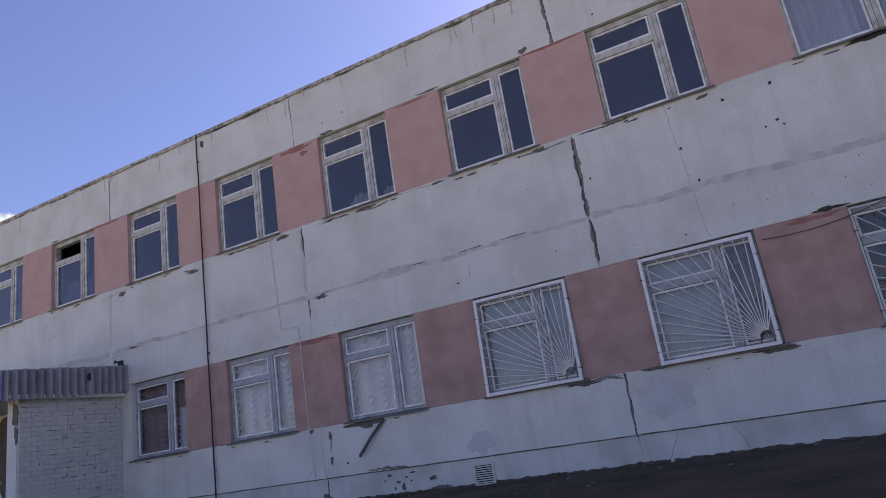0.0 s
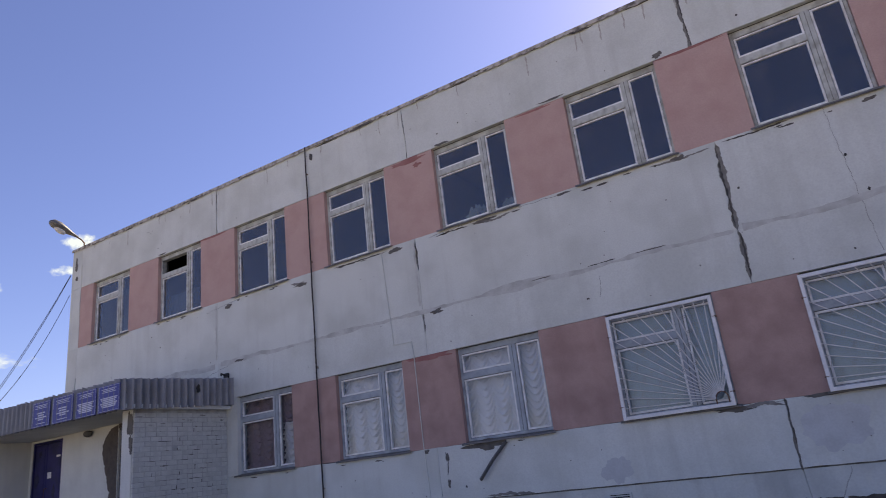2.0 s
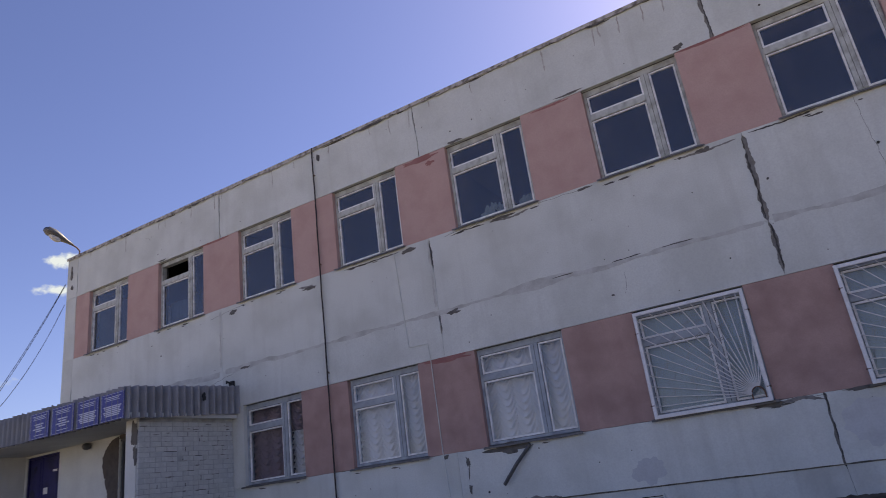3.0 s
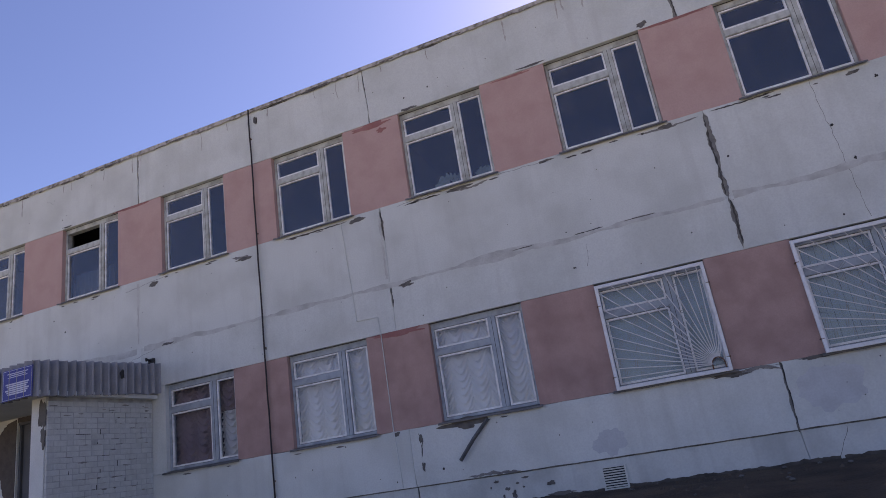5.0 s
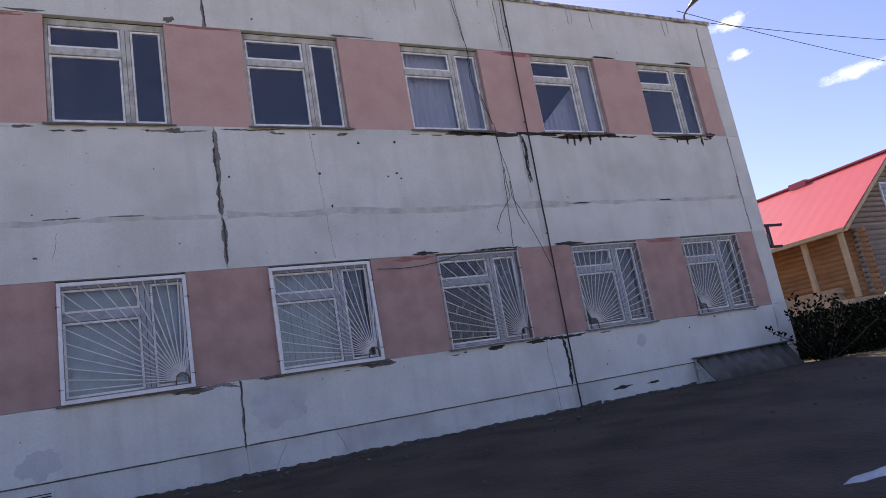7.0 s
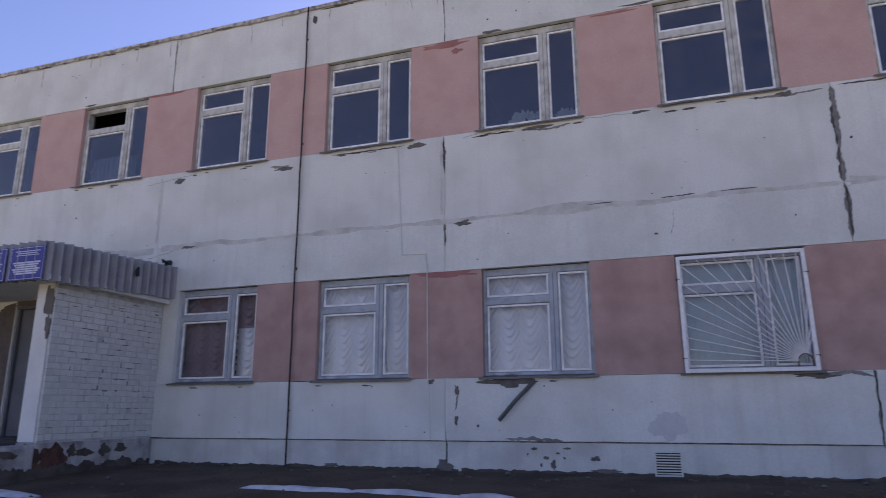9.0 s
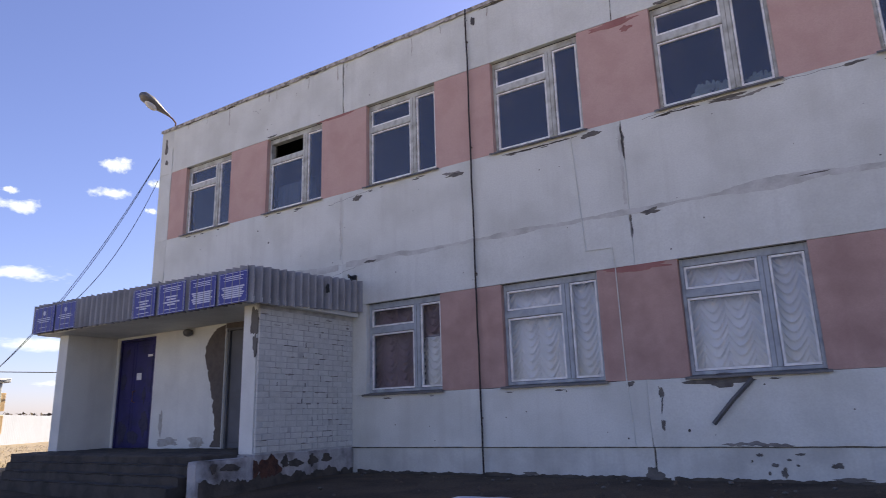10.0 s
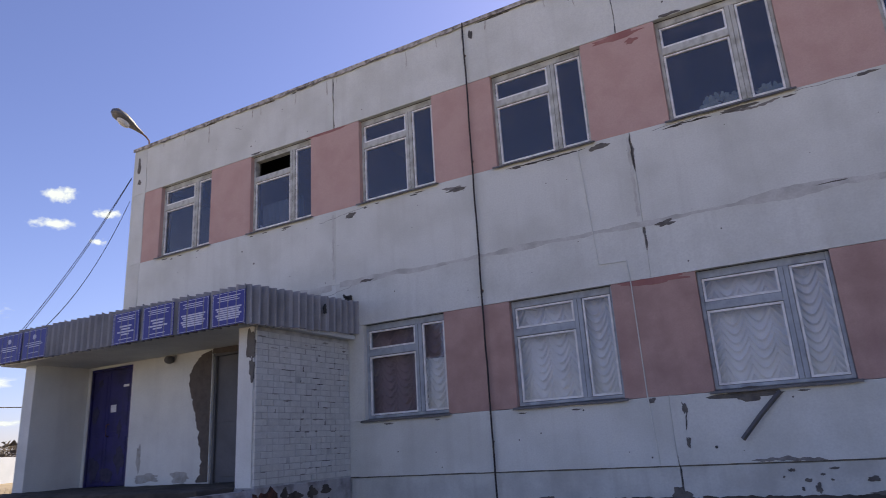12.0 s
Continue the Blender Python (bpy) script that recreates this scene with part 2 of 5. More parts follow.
REDROOF = material("red_metal_roof", (0.60, 0.12, 0.125), (0.52, 0.10, 0.11), 0.28, big=0.8, fine=20, mix=0.4, bump=0.1)
LOG = material("fresh_pine_log", (0.46, 0.235, 0.11), (0.36, 0.17, 0.075), 0.75, big=2, fine=25, mix=0.6, bump=0.4, vary=0.12)
GREYLOG = material("grey_pine_log", (0.34, 0.27, 0.21), (0.26, 0.2, 0.16), 0.8, big=2, fine=25, mix=0.6, bump=0.4, vary=0.12)
PLANK = material("pale_pine_plank", (0.58, 0.42, 0.26), (0.45, 0.31, 0.18), 0.75, big=3, fine=30, bump=0.3)
SNOW = material("dirty_snow", (0.6, 0.61, 0.63), (0.2, 0.19, 0.18), 0.8, big=3, fine=25, mix=0.7, bump=0.6, dist=0.02)
# Near-black: the backlit shade of the greenery is put into the leaf colour.
LEAF = material("near_black_shaded_leaf", (0.013, 0.016, 0.011), (0.008, 0.011, 0.008), 0.98, big=3, fine=20, bump=0, spec=0.02)
TWIG = material("bare_twig", (0.07, 0.055, 0.045), None, 0.9, big=5, fine=30, bump=0)
PAPER = material("paper_notice", (0.8, 0.8, 0.78), None, 0.8, big=6, fine=40, bump=0)
YELLOW = material("yellow_hazard", (0.6, 0.45, 0.05), None, 0.5, bump=0)
DARKPAINT = material("black_marking", (0.03, 0.03, 0.03), None, 0.6, bump=0)
TREEFAR = material("far_wood", (0.09, 0.075, 0.06), (0.05, 0.045, 0.04), 0.95, big=0.2, fine=2, bump=0)


def ground_material():
    """Dark trodden earth and asphalt by the wall; dry grass to the west; pale unseen ground far out, added to bounce
    sun onto the facade.
    """
    m = material("yard_earth", (0.098, 0.070, 0.046), (0.042, 0.030, 0.021), 0.95, big=0.9, fine=20, mix=0.9, bump=0.9, dist=0.03)
    nt = m.node_tree
    bs = nt.nodes["Principled BSDF"]
    old = bs.inputs["Base Color"].links[0].from_socket
    tc, sep, n, n2 = (nt.nodes.new("ShaderNode" + k) for k in ("TexCoord", "SeparateXYZ", "TexNoise", "TexNoise"))
    n.inputs["Scale"].default_value, n.inputs["Detail"].default_value = 0.35, 8
    n2.inputs["Scale"].default_value, n2.inputs["Detail"].default_value = 6, 8
    for k in (n, n2):
        nt.links.new(tc.outputs["Object"], k.inputs["Vector"])
    nt.links.new(tc.outputs["Object"], sep.inputs[0])
    mr = nt.nodes.new("ShaderNodeMapRange")
    mr.inputs["From Min"].default_value, mr.inputs["From Max"].default_value = -12.6, -14.6
    mr.inputs["To Min"].default_value = -0.8
    nt.links.new(sep.outputs["X"], mr.inputs["Value"])
    ad = nt.nodes.new("ShaderNodeMath")
    ad.operation, ad.use_clamp = "MULTIPLY_ADD", True
    nt.links.new(n.outputs["Fac"], ad.inputs[0])
    ad.inputs[1].default_value = 1.2
    sb = nt.nodes.new("ShaderNodeMath")
    sb.operation = "SUBTRACT"
    nt.links.new(mr.outputs[0], sb.inputs[0])
    sb.inputs[1].default_value = 0.6
    nt.links.new(sb.outputs[0], ad.inputs[2])
    grass, mx = nt.nodes.new("ShaderNodeMix"), nt.nodes.new("ShaderNodeMix")
    grass.data_type = mx.data_type = "RGBA"
    nt.links.new(n2.outputs["Fac"], grass.inputs["Factor"])
    grass.inputs["A"].default_value, grass.inputs["B"].default_value = (0.42, 0.355, 0.25, 1), (0.22, 0.175, 0.12, 1)
    nt.links.new(ad.outputs[0], mx.inputs["Factor"])
    nt.links.new(old, mx.inputs["A"])
    nt.links.new(grass.outputs["Result"], mx.inputs["B"])
    # Unseen ground south of y = -12 is made pale as a reflector for the wall.
    far, pale = nt.nodes.new("ShaderNodeMapRange"), nt.nodes.new("ShaderNodeMix")
    far.inputs["From Min"].default_value, far.inputs["From Max"].default_value = -12.0, -15.0
    nt.links.new(sep.outputs["Y"], far.inputs["Value"])
    pale.data_type = "RGBA"
    nt.links.new(far.outputs[0], pale.inputs["Factor"])
    nt.links.new(mx.outputs["Result"], pale.inputs["A"])
    pale.inputs["B"].default_value = (0.50, 0.435, 0.35, 1)
    nt.links.new(pale.outputs["Result"], bs.inputs["Base Color"])
    return m


STRAW = material("dry_straw", (0.42, 0.35, 0.24), (0.26, 0.21, 0.14), 0.9, big=2, fine=10, bump=0)
CLOD = material("wet_clod", (0.11, 0.085, 0.062), (0.045, 0.033, 0.024), 0.95, big=3, fine=30, bump=0.3)
GROUND = ground_material()


CLODWALL = material("splashed_mud", (0.11, 0.095, 0.08), (0.05, 0.042, 0.035), 0.95, big=4, fine=30, mix=0.8, bump=0.6, dist=0.01)


# ---- building helpers ----
def box(bm, x0, x1, y0, y1, z0, z1, bevel=0.0):
    vs = [bm.verts.new(p) for p in ((x0, y0, z0), (x1, y0, z0), (x1, y1, z0), (x0, y1, z0), (x0, y0, z1), (x1, y0, z1), (x1, y1, z1), (x0, y1, z1))]
    fs = [bm.faces.new([vs[i] for i in f]) for f in ((3, 2, 1, 0), (4, 5, 6, 7), (0, 1, 5, 4), (1, 2, 6, 5), (2, 3, 7, 6), (3, 0, 4, 7))]
    if bevel:
        bmesh.ops.bevel(bm, geom=list({e for f in fs for e in f.edges}), offset=bevel, segments=1, affect="EDGES")
    return bm


def boxes(*rows, bevel=0.0):
    bm = bmesh.new()
    for r in rows:
        box(bm, *r, bevel=bevel)
    return bm


def worn(x0, x1, y0, y1, z0, z1, amt=0.02, cuts=18):
    """A block whose faces and arrises have worn uneven."""
    bm = box(bmesh.new(), x0, x1, y0, y1, z0, z1)
    bmesh.ops.subdivide_edges(bm, edges=bm.edges[:], cuts=cuts, use_grid_fill=True)
    mid = Vector(((x0 + x1) / 2, (y0 + y1) / 2, (z0 + z1) / 2))
    for v in bm.verts:
        c = v.co.copy()
        on = (min(abs(c.x - x0), abs(c.x - x1)) < 1e-4) + (min(abs(c.y - y0), abs(c.y - y1)) < 1e-4) + (min(abs(c.z - z0), abs(c.z - z1)) < 1e-4)
        d = noise.noise_vector(c * 3.1) * amt * 0.6 + noise.noise_vector(c * 9.0) * amt * 0.4
        v.co = c + d
        if on > 1:
            pull = amt * (0.6 + 0.9 * abs(noise.noise(c * 5.0)))
            v.co += Vector((math.copysign(pull, mid.x - c.x) if min(abs(c.x - x0), abs(c.x - x1)) < 1e-4 else 0,
                            math.copysign(pull, mid.y - c.y) if min(abs(c.y - y0), abs(c.y - y1)) < 1e-4 else 0,
                            math.copysign(pull, mid.z - c.z) if min(abs(c.z - z0), abs(c.z - z1)) < 1e-4 else 0))
    return bm


def outline(pts, y0, y1):
    """A slab from an outline of (x, z), counter-clockwise seen from the yard, front at y0."""
    bm = bmesh.new()
    a = [bm.verts.new((x, y0, z)) for x, z in pts]
    b = [bm.verts.new((x, y1, z)) for x, z in pts]
    bm.faces.new(a)
    n = len(a)
    for i in range(n):
        bm.faces.new((a[i], b[i], b[(i + 1) % n], a[(i + 1) % n]))
    bmesh.ops.recalc_face_normals(bm, faces=bm.faces)
    return bm


def tube(bm, pts, r, n=6):
    """A round bar or cable along points."""
    rings = []
    pts = [Vector(p) for p in pts]
    for i, p in enumerate(pts):
        d = (pts[min(i + 1, len(pts) - 1)] - pts[max(i - 1, 0)]).normalized()
        u = d.orthogonal().normalized() if abs(d.z) > 0.99 else d.cross(Vector((0, 0, 1))).normalized()
        v = d.cross(u)
        rings.append([bm.verts.new(p + r * (math.cos(k * math.tau / n) * u + math.sin(k * math.tau / n) * v)) for k in range(n)])
    for a, b in zip(rings, rings[1:]):
        for k in range(n):
            bm.faces.new((a[k], a[(k + 1) % n], b[(k + 1) % n], b[k]))
    bm.faces.new(rings[0][::-1])
    bm.faces.new(rings[-1])
    return bm


def tubed(pts, r, n=6):
    return tube(bmesh.new(), pts, r, n)


def lathe(profile, n=14, axis=(0, 0)):
    """A turned shape from (radius, z) pairs."""
    bm = bmesh.new()
    rings = [[bm.verts.new((axis[0] + r * math.cos(k * math.tau / n), axis[1] + r * math.sin(k * math.tau / n), z)) for k in range(n)] for r, z in profile]
    for a, b in zip(rings, rings[1:]):
        for k in range(n):
            bm.faces.new((a[k], a[(k + 1) % n], b[(k + 1) % n], b[k]))
    bm.faces.new(rings[0][::-1])
    bm.faces.new(rings[-1])
    return bm


def sagging(a, b, sag, n=16):
    a, b = Vector(a), Vector(b)
    return [a.lerp(b, i / n) - Vector((0, 0, 4 * sag * (i / n) * (1 - i / n))) for i in range(n + 1)]


def part(name, bm, mat, parent=None, label="", smooth=False):
    """Links a bmesh as one mesh object under a thing or a part."""
    me = bpy.data.meshes.new(name)
    bm.to_mesh(me)
    bm.free()
    me.materials.append(mat)
    if smooth:
        for p in me.polygons:
            p.use_smooth = True
    ob = new(name, me)
    ob.parent = parent
    if label:
        ob["label"] = label
    return ob


def thing(name, label="", category="", group="", kind="", m=None):
    ob = tagged(new(name), label, category, group, kind)
    ob.empty_display_size = 0.2
    if m is not None:
        ob.matrix_basis = m
    return ob


rnd = random.Random(7)


def wob(a, b, s=1.0):
    return noise.noise(Vector((a * s, b * s, 3.7)))


def blob(cx, cz, w, h, seed, y=-0.004, n=34, thick=0.01, rough=0.7):
    """A ragged flat patch on the front wall."""
    pts = []
    for k in range(n):
        a = -math.tau * k / n
        r = 1 + rough * wob(math.cos(a) * 1.6 + seed * 5.1, math.sin(a) * 1.6 + seed * 2.3) + 0.24 * wob(math.cos(a) * 6.3 + seed * 3.1, math.sin(a) * 6.3 + seed)
        pts.append((cx + 0.5 * w * r * math.cos(a), cz + 0.5 * h * r * math.sin(a)))
    return outline(pts[::-1], y, y + thick)


# ---- ground ----
def step(a, b, v):
    v = min(1.0, max(0.0, (v - a) / (b - a)))
    return v * v * (3 - 2 * v)


def ground_z(x, y):
    z = -0.055 * max(0.0, min(14.0, -y - 1.2)) * step(-14.0, -9.0, x)
    z += 0.12 * step(-13.0, -15.5, x)
    near = 1 - step(30, 60, abs(x) + abs(y))
    z += near * (0.035 * wob(x, y, 0.5) + 0.02 * wob(x, y, 1.7)) * step(0.0, -1.0, y + 0.2 * wob(x, 1, 0.7))
    return z


def build_ground():
    xs = sorted({round(-22 + 0.25 * i, 3) for i in range(185)} | {s * v for s in (-1, 1) for v in (30, 40, 60, 100, 200, 500, 1500, 4000)})
    ys = sorted({round(-14 + 0.25 * i, 3) for i in range(80)} | {s * v for s in (-1, 1) for v in (20, 30, 50, 100, 200, 500, 1500, 4000)})
    bm = bmesh.new()
    grid = [[bm.verts.new((x, y, ground_z(x, y) - 0.02)) for x in xs] for y in ys]
    for j in range(len(ys) - 1):
        for i in range(len(xs) - 1):
            bm.faces.new((grid[j][i], grid[j][i + 1], grid[j + 1][i + 1], grid[j + 1][i]))
    tagged(part("ground", bm, GROUND, smooth=True), "dark trodden earth yard giving way to dry yellow grass", "ground", kind="structure")


build_ground()

# ---- the panel building ----
X0, X1 = -12.5, 18.4
Z_PL, Z_SL, Z_HL, Z_J, Z_SU, Z_HU, Z_TOP = 0.43, 1.40, 3.15, 4.03, 5.58, 7.42, 8.68
JOINTS = [X0, -12.0, -6.0, 0.0, 6.0, 12.0, 17.95, X1]
HALF = 0.87  # half width of a window opening
CENTRES = [-10.5 + 3 * i for i in range(10)]
# Where the vertical joints have opened: joint, from, to, width.
OPEN = [(6, 4.08, 5.48, 0.10), (6, 3.24, 3.99, 0.085), (6, 0.43, 1.38, 0.05), (0, 4.92, 5.52, 0.062), (0, 3.62, 3.95, 0.045), (0, 0.1, 0.55, 0.03), (12, 4.5, 5.55, 0.065),
        (12, 0.43, 1.38, 0.045), (-6, 7.42, 8.62, 0.045), (0, 7.45, 8.66, 0.03), (6, 7.42, 8.6, 0.075), (12, 7.5, 8.6, 0.035), (-12, 3.7, 4.7, 0.045),
        (-12, 7.5, 8.1, 0.03), (17.95, 3.2, 5.5, 0.05), (17.95, 7.42, 8.5, 0.05), (17.95, 0.5, 1.3, 0.03), (-6, 4.3, 4.5, 0.015)]


def joint_x(j, z, side):
    w = 0.004 + 0.004 * abs(wob(j, z, 4))
    for a, z0, z1, wide in OPEN:
        if a == j and z0 - 0.05 <= z <= z1 + 0.05:
            w = max(w, wide * (0.35 + 0.8 * (0.5 + wob(z * 6 + j, side * 1.3)) + 0.5 * wob(z * 23 + j, side * 4.3)) * step(0, 0.08, min(z - z0, z1 - z) + 0.06))
    return j + 0.035 * wob(j * 3.1, z * 1.3) + side * w * 0.5


def panel(xa, xb, za, zb, y, depth=0.09, rag=0.006):
    """A wall panel with worn, slightly uneven edges; xa and xb are joints."""
    nz, nx = max(2, int((zb - za) / 0.03)), max(2, int((xb - xa) / 0.12))
    zs, xs = [za + (zb - za) * i / nz for i in range(nz + 1)], [xa + (xb - xa) * i / nx for i in range(1, nx)]
    left = (lambda z: xa) if xa == X0 else (lambda z: joint_x(xa, z, 1))
    right = (lambda z: xb) if xb == X1 else (lambda z: joint_x(xb, z, -1))
    pts = [(left(za), za + 0.002)] + [(x, za + 0.002 + rag * abs(wob(x * 2.3, za * 7))) for x in xs]
    pts += [(right(z), z) for z in zs[:-1]] + [(right(zb), zb - 0.002)]
    pts += [(x, zb - 0.002 - rag * abs(wob(x * 2.1, zb * 5))) for x in xs[::-1]] + [(left(z), z) for z in zs[::-1][:-1]]
    return outline(pts, y, y + depth)


wall = thing("wall_front", "two-storey precast panel facade, whitewashed with cracked joints", "wall", kind="structure")
for xa, xb in zip(JOINTS, JOINTS[1:]):
    end = xa == X0 or xb == X1
    part("plinth_panel", panel(xa, xb, -0.6, Z_PL - 0.008, 0.03, 0.1), PLINTH, wall)
    part("wall_panel", panel(xa, xb, Z_PL + 0.006, Z_SL, 0.0, rag=0.014), WHITE, wall)
    part("wall_panel", panel(xa, xb, Z_HL, Z_J, 0.0), WHITE, wall)
    part("wall_panel", panel(xa, xb, Z_J, Z_SU, 0.0), WHITE, wall)
    part("parapet_panel", panel(xa, xb, Z_HU, Z_TOP, 0.0), WHITE, wall)
    if end:
        part("wall_panel", panel(xa, xb, Z_SL, Z_HL, 0.0), WHITE, wall)
        part("wall_panel", panel(xa, xb, Z_SU, Z_HU, 0.0), WHITE, wall)
# pink piers between the windows
edges = [-12.0] + [c + s * HALF for c in CENTRES for s in (-1, 1)] + [17.95]
for xa, xb in zip(edges[::2], edges[1::2]):
    for za, zb in ((Z_SL, Z_HL), (Z_SU, Z_HU)):
        if xb < -6.5 and za < 2:
            mat = WHITE if xa < -7 else PINKLOW
        elif xa < -5 and za < 2:
            mat = WHITE
        else:
            mat = PINK if za > 2 else PINKLOW
        pts = [(xa, za), (xb, za), (xb, zb), (xa, zb)]
        part("pier", outline(pts, 0.008, 0.26), mat, wall, "" if mat is WHITE else "pink painted pier")
# dark filler behind the joints, and the wall behind it with the window openings left free
core = []
for za, zb in ((-0.6, Z_SL), (Z_HL, Z_SU), (Z_HU, Z_TOP)):
    core.append((X0 + 0.01, X1 - 0.01, 0.1 if za > -0.5 else 0.14, 0.34, za, zb))
part("wall_core", boxes(*core), CORE, wall)
piers = []
for xa, xb in zip(edges[::2], edges[1::2]):
    for za, zb in ((Z_SL, Z_HL), (Z_SU, Z_HU)):
        piers.append((xa + 0.01, xb - 0.01, 0.262, 0.34, za, zb))
part("pier_core", boxes(*piers), CORE, wall)

for j in JOINTS[1:-1]:
    part("joint_mortar", boxes((j - 0.07, j + 0.07, 0.028, 0.085, Z_PL + 0.02, Z_SL - 0.01), (j - 0.07, j + 0.07, 0.028, 0.085, Z_HL + 0.01, Z_SU - 0.01), (j - 0.07, j + 0.07, 0.028, 0.085, Z_HU + 0.01, Z_TOP - 0.02)), CRUMB, wall, "crumbling mortar inside an open joint")


def ribbon(pts, wide, y, seed, thick=0.012):
    """A ragged crack or strip on the front wall along (x, z) points."""
    fine = []
    for (xa, za), (xb, zb) in zip(pts, pts[1:]):
        n = max(2, int(math.hypot(xb - xa, zb - za) / 0.022))
        fine += [(xa + (xb - xa) * q / n, za + (zb - za) * q / n) for q in range(n)]
    fine.append(pts[-1])
    lo, hi = [], []
    for i, (x, z) in enumerate(fine):
        xa, za = fine[max(0, i - 1)]
        xb, zb = fine[min(len(fine) - 1, i + 1)]
        ln = math.hypot(xb - xa, zb - za)
        nx, nz = -(zb - za) / ln, (xb - xa) / ln
        taper = min(1.0, 0.15 + 6.0 * min(i, len(fine) - 1 - i) / len(fine))
        mid = 0.35 * wide * wob(i * 0.21, seed * 3.1)
        up = 0.5 * wide * taper * (1 + 0.9 * wob(i * 0.37, seed + 5.3) + 0.5 * wob(i * 1.1, seed + 9.1))
        dn = 0.5 * wide * taper * (1 + 0.9 * wob(i * 0.41, seed + 2.7) + 0.5 * wob(i * 1.2, seed + 7.7))
        hi.append((x + nx * (mid + max(0.002, up)), z + nz * (mid + max(0.002, up))))
        lo.append((x + nx * (mid - max(0.002, dn)), z + nz * (mid - max(0.002, dn))))
    return outline(lo + hi[::-1], y, y + thick)


# the black slit left where mortar has shrunk from one edge of an open joint
for k, (j, z0, z1, wide) in enumerate(OPEN):
    if wide >= 0.03:
        side = -1 if k % 3 == 0 else 1
        line = [(j + 0.035 * wob(j * 3.1, (z0 + (z1 - z0) * q / 8) * 1.3) + side * wide * (0.22 + 0.1 * wob(q * 1.7, k)), z0 + (z1 - z0) * q / 8) for q in range(9)]
        part("joint_slit", ribbon(line, 0.3 * wide, 0.021, k * 1.7, 0.008), CORE, wall)

part("ledge_mortar", boxes((X0 + 0.02, X1 - 0.02, 0.045, 0.09, Z_PL - 0.01, Z_PL + 0.02)), SPALL, wall)
# side, back walls, roof and floors close the building
tagged(part("wall_side_west", boxes((X0, X0 + 0.3, 0.345, 12, -0.6, Z_TOP)), WHITE), "whitewashed end wall", "wall", kind="structure")
tagged(part("wall_side_east", boxes((X1 - 0.3, X1, 0.345, 12, -0.6, Z_TOP)), WHITE), "whitewashed end wall", "wall", kind="structure")
tagged(part("wall_back", boxes((X0, X1, 12.004, 12.3, -0.6, Z_TOP)), WHITE), "plain whitewashed back wall", "wall", kind="structure")
tagged(part("roof", boxes((X0 + 0.31, X1 - 0.31, 0.35, 11.99, 8.2, 8.4)), DARKCON), "flat felted roof behind the parapet", "roof", kind="structure")
# Ceilings, floor and inner walls carry the indoor shade as near-black colour.
tagged(part("ceiling", boxes((X0 + 0.31, X1 - 0.31, 0.35, 11.99, 3.6, 4.0), (X0 + 0.31, X1 - 0.31, 0.35, 11.99, 7.7, 7.9)), ROOM), "ceilings of the rooms, coloured near-black for shade", "ceiling", kind="structure")
tagged(part("floor", boxes((X0 + 0.31, X1 - 0.31, 0.35, 11.99, 0.3, 0.5)), ROOM), "floor of the rooms, coloured near-black for shade", "floor", kind="structure")
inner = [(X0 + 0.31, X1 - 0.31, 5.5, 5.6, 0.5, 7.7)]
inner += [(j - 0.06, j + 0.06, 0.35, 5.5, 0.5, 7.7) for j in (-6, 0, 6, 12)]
tagged(part("wall_inner", boxes(*inner), ROOM), "inner walls of the rooms, coloured near-black for shade", "wall", kind="structure")

# parapet flashing, ragged along its lower edge
n = 260
pts = [(X0 - 0.03 + (X1 - X0 + 0.06) * i / n, 8.65 - 0.03 * max(0, wob(i * 0.31, 2.0)) - 0.02 * (wob(i * 1.7, 5) > 0.25)) for i in range(n + 1)]
pts += [(X1 + 0.03, 8.73), (X0 - 0.03, 8.73)]
flash = thing("trim_parapet", "rusty ragged sheet-metal flashing on the parapet", "flashing", kind="structure")
part("flashing_front", outline(pts, -0.035, -0.028), FLASH, flash)
part("flashing_top", boxes((X0 - 0.03, X1 + 0.03, -0.03, 0.4, 8.684, 8.73)), FLASH, flash)

for k in range(46):
    x = rnd.uniform(X0 + 0.3, X1 - 0.3)
    part("flashing_tear", blob(x, 8.65 + rnd.uniform(-0.03, 0.03), rnd.uniform(0.1, 0.6), rnd.uniform(0.014, 0.04), k + 200, y=-0.038 if k % 2 else -0.004), DARKCON, flash)
# mortar smeared along the joint between the panel rows
for xa, xb in ((-11.9, -6.1), (-5.9, 5.93), (6.07, 17.9)):
    n = int((xb - xa) / 0.07)
    lo = [(xa + (xb - xa) * i / n, Z_J - 0.012 - 0.13 * abs(wob(i * 0.045, xa)) - 0.03 * abs(wob(i * 0.33, xa + 2)) - 0.008 * wob(i * 1.7, 4)) for i in range(n + 1)]
    hi = [(xa + (xb - xa) * i / n, Z_J + 0.012 + 0.13 * max(0, wob(i * 0.05, xa + 9)) + 0.04 * abs(wob(i * 0.27, xa + 5)) + 0.008 * wob(i * 1.6, 8)) for i in range(n + 1)]
    part("mortar_band", outline(lo + hi[::-1], -0.004, 0.01), MORTAR, wall, "grey mortar smeared along a joint")
for j in (-6, 0, 12):
    n = 30
    lo = [(j - 0.06 - 0.05 * abs(wob(i * 0.4, j)), 5.5 - 1.35 * i / n) for i in range(n + 1)]
    hi = [(j - 0.03 - 0.02 * wob(i * 0.5, j + 3), 5.5 - 1.35 * i / n) for i in range(n + 1)]
    part("mortar_band", outline(lo + hi[::-1], -0.003, 0.01), MORTAR, wall)

